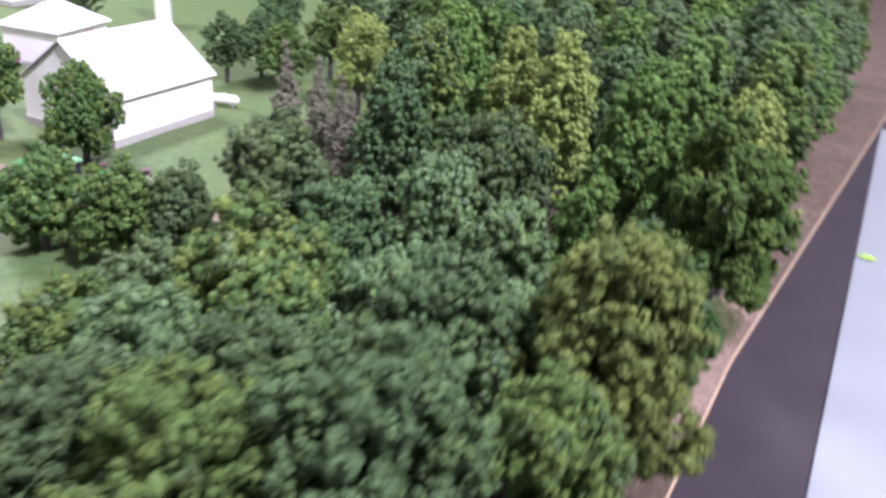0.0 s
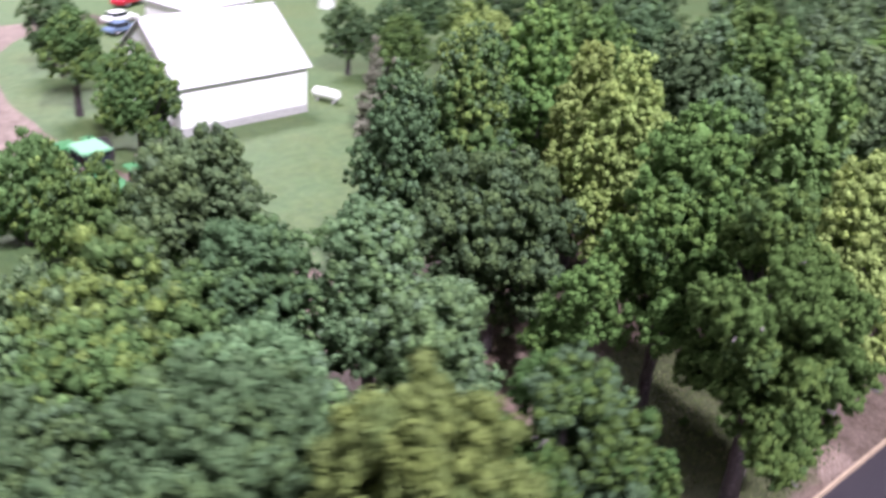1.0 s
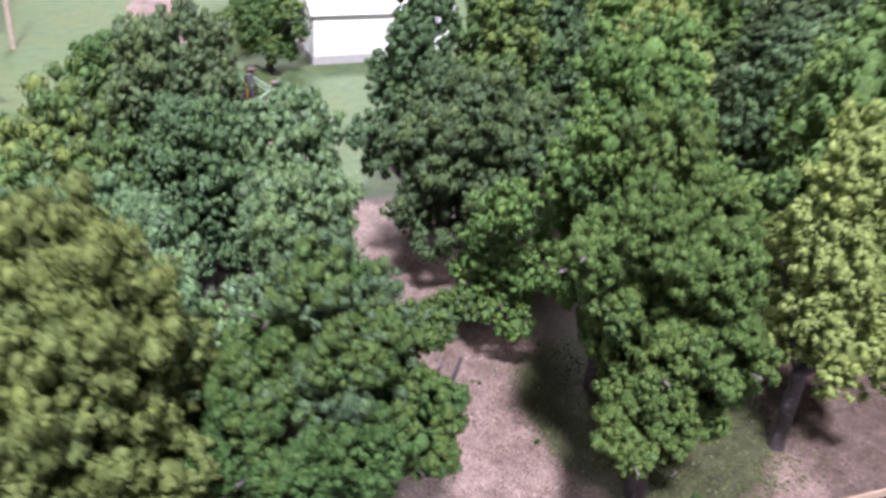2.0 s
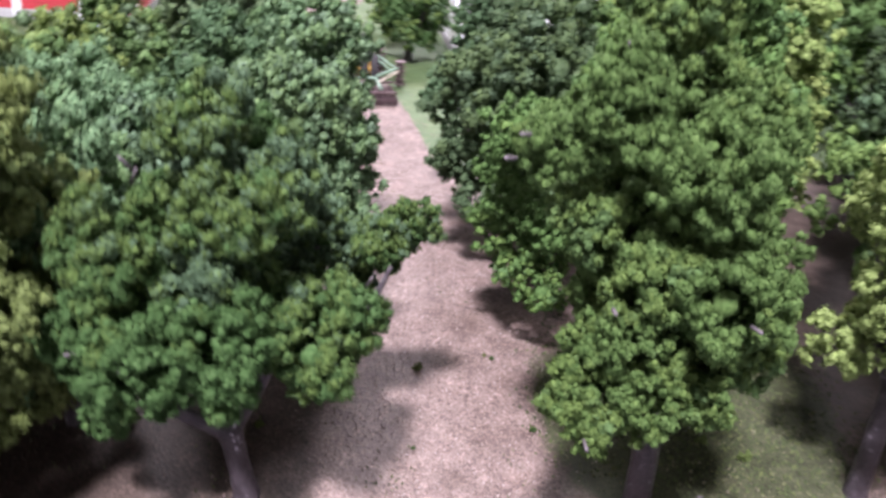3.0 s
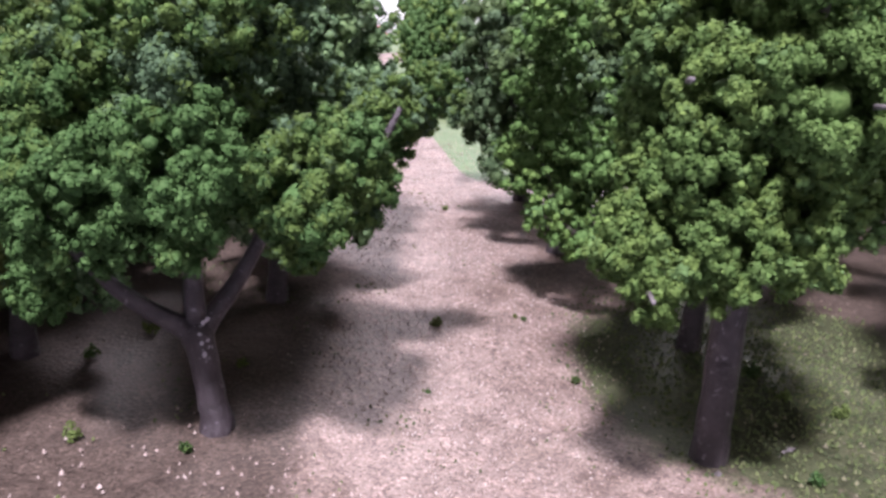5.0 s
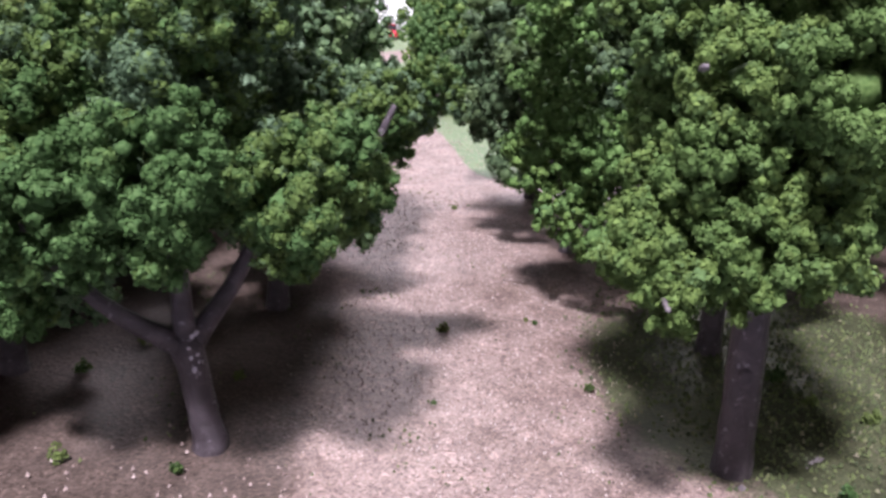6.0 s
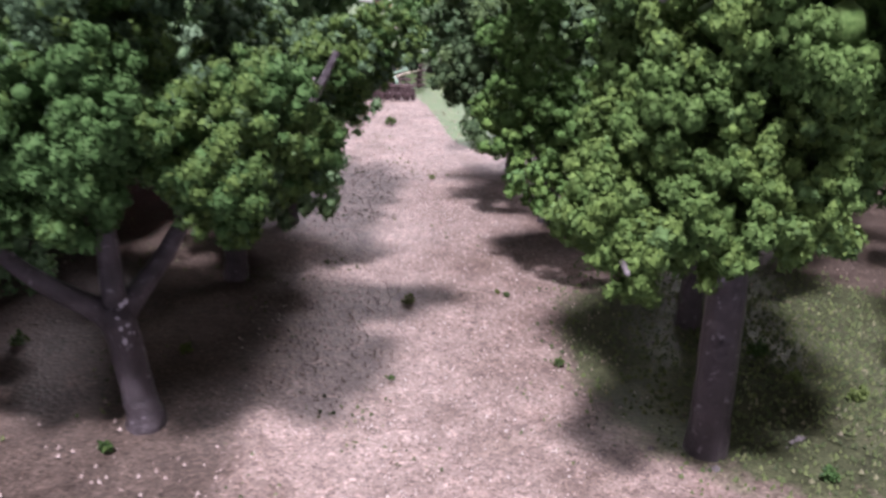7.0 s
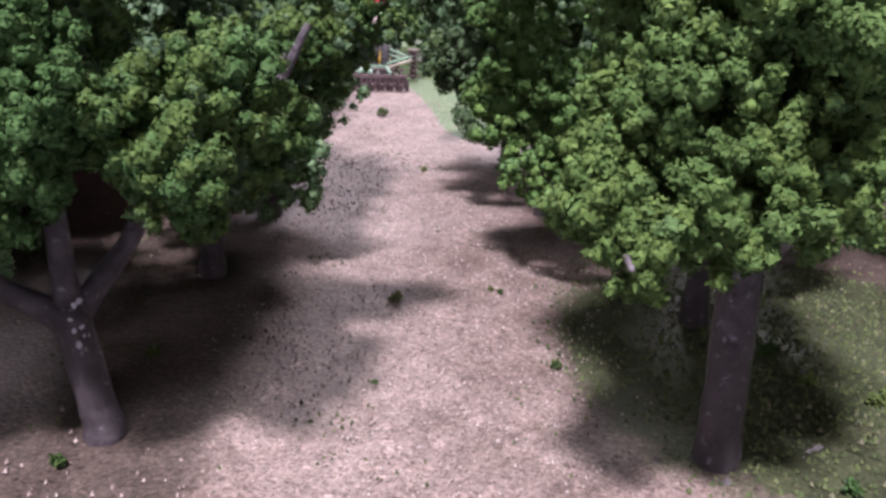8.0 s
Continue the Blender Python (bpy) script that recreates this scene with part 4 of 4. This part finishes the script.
def disc_harrow(x, y, turn):
    t = thing("disc_harrow", (x, y, 0), "dusty green disc harrow with folded wings hitched behind the tractor", "harrow", "", turn)
    for a, b in (((-0.026, 0.030, 0.0165), (0.026, 0.030, 0.0165)), ((-0.026, -0.018, 0.0165), (-0.026, 0.030, 0.0165)), ((0.026, -0.018, 0.0165), (0.026, 0.030, 0.0165))):
        part("frame_bar", bar(a, b, 0.0030), DUSTY, t)
    for s in (-1, 1):
        part("hitch_bar", bar((s * 0.026, 0.030, 0.0165), (0, 0.044, 0.010), 0.0026), TANBAR, t, "dusty tan hitch bar")
    part("deck", box(-0.024, 0.008, -0.026, -0.004, 0.0165, 0.0195, 0.0010), DUSTY, t, "pale green frame plate")
    for gy, skew in ((-0.028, 4), (0.016, -4)):
        axle = part("gang_axle", cyl(0.0012, 0.0012, 0.092, 8, 0, pose(0, gy, 0.0062, 0, 90, skew)), STEEL, t)
        for i in range(19):
            m = pose(0, gy, 0.0061, 0, 0, skew) @ pose(-0.0432 + 0.0048 * i, 0, 0, 0, 90 + (9 if i % 2 else -4), 12)
            part("disc", cyl(0.0068, 0.0061, 0.0011, 16, 0, m), STEEL, axle)
        part("gang_beam", bar((-0.045, gy - 0.002, 0.0148), (0.045, gy + 0.002, 0.0148), 0.0026), STEEL, t, "rusty brown gang beam")
    for s in (-1, 1):
        for wx, wy in ((0.058, 0.052), (0.041, 0.113)):
            wing = part("folded_wing", cyl(0.0030, 0.0030, 0.030, 12, 0.0004, pose(s * wx, wy, 0.0160)), STEEL, t)
            for i in range(5):
                part("disc", cyl(0.0072, 0.0070, 0.0012, 16, 0, pose(s * wx, wy, 0.0052 + 0.0054 * i, 3 - i % 3 * 3, 4)), STEEL, wing)
            part("wing_cap", cyl(0.0070, 0.0070, 0.0016, 16, 0.0003, pose(s * wx, wy, 0.0320)), STEEL, wing)
        part("wing_rail", bar((s * 0.052, 0.050, 0.024), (s * 0.035, 0.110, 0.026), 0.0024), DUSTY, t)
        part("wing_rail", bar((s * 0.052, 0.050, 0.018), (s * 0.035, 0.110, 0.020), 0.0024), DUSTY, t)
        part("wing_arm", bar((s * 0.026, 0.026, 0.020), (s * 0.056, 0.048, 0.026), 0.0026), DUSTY, t)
        part("wing_arm", bar((s * 0.026, 0.000, 0.020), (s * 0.056, 0.046, 0.022), 0.0024), TANBAR, t)
        wheel(t, (s * 0.014, 0.000, 0.0075), 0.0075, 0.005, TANBAR, 0, False)


disc_harrow(-0.014, 0.580, 3)


def car(x, y, turn, paint, label, kind="car", L=0.072, W=0.028, H=0.023):
    t = thing(kind, (x, y, 0), label, "car" if kind == "car" else "truck", "parked vehicles", turn)
    bm = bmesh.new()
    prof = [(-L / 2, 0.006), (L / 2, 0.006), (L / 2, H * 0.52), (L * 0.27, H * 0.60), (-L * 0.46, H * 0.60), (-L / 2, H * 0.5)]
    a = [bm.verts.new((px, -W / 2, pz)) for px, pz in prof]
    b = [bm.verts.new((px, W / 2, pz)) for px, pz in prof]
    bm.faces.new(a), bm.faces.new(b[::-1])
    for i in range(6):
        bm.faces.new((a[i], b[i], b[(i + 1) % 6], a[(i + 1) % 6]))
    bmesh.ops.recalc_face_normals(bm, faces=bm.faces[:])
    bmesh.ops.bevel(bm, geom=bm.edges[:], offset=0.0012, segments=2, affect="EDGES")
    body = part("body", bm, paint, t)
    c0, c1 = (-L * 0.34, L * 0.18) if kind == "car" else (-L * 0.06, L * 0.22)
    cab = box(c0, c1, -W * 0.45, W * 0.45, H * 0.605, H * 0.93, 0.0016)
    part("cabin_glass", cab, GLASSY, body, "dark vehicle glass")
    part("roof", box(c0 + 0.004, c1 - 0.005, -W * 0.42, W * 0.42, H * 0.932, H, 0.0008), paint, body)
    for wx in (-L * 0.3, L * 0.31):
        for s in (-1, 1):
            ty = part("tyre", cyl(0.0055, 0.0055, 0.005, 18, 0.0008, pose(wx, s * (W / 2 - 0.0015), 0.0055, 90, 0, 0)), RUBBER, t)
            part("rim", cyl(0.0032, 0.0032, 0.0054, 14, 0.0003, pose(wx, s * (W / 2 - 0.0015), 0.0055, 90, 0, 0)), ROOFW, ty)


car(0.335, 1.300, 20, CARMAUVE, "mauve toy car parked beside the house")
car(0.325, 1.375, 15, CARBLUE, "blue-grey toy car parked beside the house")
car(0.360, 1.455, 12, WHITE, "white toy car parked on the driveway")
car(0.445, 1.590, 30, CARRED, "red toy truck parked on the far lawn", "truck", 0.085, 0.032, 0.03)
car(0.016, 1.730, 95, CARRED, "red toy pickup truck in front of the white hall", "truck", 0.085, 0.034, 0.032)


def tank(x, y, turn):
    t = thing("propane_tank", (x, y, 0), "white horizontal gas tank on the grass beside the shed", "tank", "", turn)
    bm = cyl(0.0085, 0.0085, 0.052, 20, 0.004, pose(0, 0, 0.0125, 0, 90, 0))
    part("body", bm, WHITE, t)
    for s in (-1, 1):
        part("cradle", box(s * 0.016 - 0.002, s * 0.016 + 0.002, -0.006, 0.006, -0.002, 0.006, 0.0004), STONE, t)
    part("valve", cyl(0.0015, 0.0015, 0.004, 10, 0, pose(0, 0, 0.0225)), ROOFW, t)


tank(0.418, 0.822, -70)


def feed_stand(x, y):
    t = thing("feed_stand", (x, y, 0), "pale blue plastic stand with a tilted roof near the barn", "stand")
    part("body", box(-0.010, 0.010, -0.007, 0.007, -0.002, 0.036, 0.0015), PALEBLUE, t)
    bm = box(-0.021, 0.021, -0.017, 0.017, -0.0012, 0.0012, 0.0006)
    bm.transform(pose(0, 0, 0.042, -12, 8, 20))
    part("roof", bm, PALEBLUE, t)
    part("post", cyl(0.0015, 0.0015, 0.008, 10, 0, pose(0, 0, 0.0385)), ROOFW, t)


feed_stand(-0.312, 0.690)
pole = thing("wooden_pole", (-0.275, 0.945, 0), "tan wooden pole beside the red barn", "pole")
part("shaft", cyl(0.0042, 0.0038, 0.16, 12, 0.0006, pose(0, 0, 0.078)), TANBAR, pole)
part("cap", cyl(0.0052, 0.0048, 0.004, 12, 0.0006, pose(0, 0, 0.1602)), TANBAR, pole)
scrap = bmesh.new()
for i in range(7):
    a = 0.9 * (i - 3)
    leafy = box(-0.002, 0.002, 0.001, 0.016 - 0.002 * abs(i - 3), 0.0, 0.0006, 0.0002)
    join(scrap, leafy, pose(0, 0, 0.0003 * i, 6 + 3 * (i % 3), 0, math.degrees(a)))
scrap_ob = part("leaf_scrap", scrap, SCRAP, None)
scrap_ob.location = (0.472, -0.275, -0.0046)
tagged(scrap_ob, "bright yellow-green leafy scrap lying on the white board", "scrap")

# ---- ground litter ----
def scatter(name, spots, size, mat, label, flat=0.5, seed=1, category="litter", lift=0.2):
    """Loose bits as one mesh: small irregular chips lying on the ground."""
    rng = np.random.default_rng(seed)
    n = len(spots)
    s = size * rng.uniform(0.4, 1.25, (n, 1)) ** 1.4
    a = rng.uniform(0, 6.283, n)
    u = np.stack([np.cos(a), np.sin(a), rng.uniform(-0.3, 0.3, n)], 1)
    w = np.stack([-np.sin(a), np.cos(a), rng.uniform(-0.3, 0.3, n)], 1)
    ax = np.array([[0, 0, 1.0]])
    pos = np.concatenate([spots, np.zeros((n, 1))], 1) + ax * s * flat * lift
    q = [pos + u * s * rng.uniform(.5, 1, (n, 1)), pos + w * s * rng.uniform(.4, .9, (n, 1)), pos - u * s * rng.uniform(.5, 1, (n, 1)),
         pos - w * s * rng.uniform(.4, .9, (n, 1)), pos + ax * s * flat * rng.uniform(.7, 1.4, (n, 1)) + u * s * 0.2]
    v = np.stack(q, 1)
    v[:, :4, 2] -= 0.0006
    v = v.reshape(-1, 3)
    f = (np.array([(0, 1, 4), (1, 2, 4), (2, 3, 4), (3, 0, 4)])[None] + (np.arange(n) * 5)[:, None, None]).reshape(-1, 3)
    ob = part(name, mesh_from(name, v, f.tolist()), mat, None)
    return tagged(ob, label, category, "", "stuff")


def chip_material(name, stops):
    m, nt, b = material(name, 0.85)
    geo = nt.nodes.new("ShaderNodeNewGeometry")
    nt.links.new(ramp(nt, geo.outputs["Random Per Island"], stops), b.inputs["Base Color"])
    return m


CHIPS = chip_material("grit_mixed", [(0.0, (0.138, 0.100, 0.086)), (0.30, (0.276, 0.207, 0.186)), (0.75, (0.400, 0.324, 0.297)), (0.97, (0.455, 0.400, 0.379))])
MOSS = chip_material("moss_crumbs", [(0.0, (0.034, 0.045, 0.018)), (0.5, (0.062, 0.084, 0.028)), (0.9, (0.105, 0.125, 0.045)), (1.0, (0.19, 0.17, 0.12))])
PALELUMP = chip_material("pale_dirt_lumps", [(0.0, (0.207, 0.152, 0.138)), (0.5, (0.359, 0.283, 0.262)), (1.0, (0.414, 0.345, 0.324))])
DARKBITS = chip_material("dark_soil_bits", [(0.0, (0.080, 0.061, 0.054)), (1.0, (0.210, 0.158, 0.130))])
R2 = np.random.default_rng(21)


def field(n, x0, x1, y0, y1):
    return np.stack([R2.uniform(x0, x1, n), R2.uniform(y0, y1, n)], 1)


s1 = field(52000, -0.24, 0.26, EDGE_Y + 0.004, 0.62)
s1 = s1[path_distance(s1[:, 0], s1[:, 1]) < R2.uniform(0.02, 0.085, len(s1))]
scatter("gravel", s1, 0.00062, CHIPS, "fine pinkish tan grit strewn over the path", 0.6, 2)
def clumped(spots, scale, cut, seed):
    """Keeps the spots that fall in patches."""
    v = np.array([noise.noise((px * scale, py * scale, seed)) for px, py in spots])
    return spots[v + R2.normal(0, 0.12, len(v)) > cut]


lump = field(700, -0.24, 0.02, EDGE_Y + 0.003, -0.02)
lump = lump[np.hypot(lump[:, 0] + 0.085, (lump[:, 1] + 0.145) * 1.6) < R2.uniform(0.0, 0.11, len(lump))]
scatter("gravel", lump, 0.0010, PALELUMP, "pale pinkish lumps of dirt round the tree's foot", 0.7, 9)
scatter("soil_crumbs", clumped(field(16000, -0.26, 0.28, EDGE_Y + 0.004, 0.50), 26, 0.30, 2.2), 0.00058, DARKBITS, "dark brown soil crumbs strewn under the trees", 0.6, 3)
g = field(26000, 0.03, 0.32, EDGE_Y + 0.006, 0.16)
g = g[np.hypot(g[:, 0] - 0.165, (g[:, 1] + 0.05) * 0.70) < R2.uniform(0.02, 0.115, len(g))]
scatter("moss", g, 0.0012, MOSS, "green moss flock on the dirt under the trees", 0.7, 4)
gl = clumped(field(9000, -0.30, 0.05, EDGE_Y + 0.006, 0.40), 34, 0.34, 7.7)
scatter("moss", gl, 0.0009, MOSS, "sparse green moss crumbs on the dirt", 0.7, 5)


def sprout(x, y, h, leaf, label, seed):
    """A little tuft of foam standing on the dirt."""
    t = thing("sprout", (x, y, 0), label, "plant", "sprouts on the dirt")
    crown(t, crown_mesh([(0, 0, h * 0.45, h * 0.55), (h * 0.3, 0.1 * h, h * 0.3, h * 0.4), (-h * 0.25, 0.2 * h, h * 0.28, h * 0.4)], 0.0005, 1.0, seed, tufts=7), leaf, "leaves")


for i, (sx, sy, sh) in enumerate(((0.000, 0.000, 0.0046), (0.003, 0.421, 0.0085), (-0.093, -0.055, 0.0040), (-0.105, -0.128, 0.0036), (-0.148, -0.120, 0.0052),
                                  (0.049, 0.012, 0.0020), (0.045, 0.016, 0.0016), (-0.010, -0.076, 0.0012), (0.028, 0.232, 0.0030), (0.060, -0.062, 0.0030),
                                  (0.155, -0.075, 0.0055), (0.150, -0.052, 0.0070), (0.175, -0.090, 0.0060), (0.135, -0.145, 0.0050), (-0.14, -0.02, 0.006), (-0.16, -0.05, 0.006))):
    sprout(sx, sy, sh, (LEAF_OLIVE, LEAF_SHADY)[i % 2], "tiny olive green foam sprout on the bare dirt", 700 + i)
for i, (sx, sy) in enumerate(((0.104, -0.041), (0.1075, -0.039), (0.079, -0.126), (0.133, -0.121), (0.137, -0.119), (0.130, -0.124), (0.098, -0.138))):
    ob = scatter("pebble", np.array([[sx, sy]]), 0.0022, TWIG, "small whitish pebble lying in the moss", 0.6, 60 + i, "pebble")
    ob["kind"] = ""
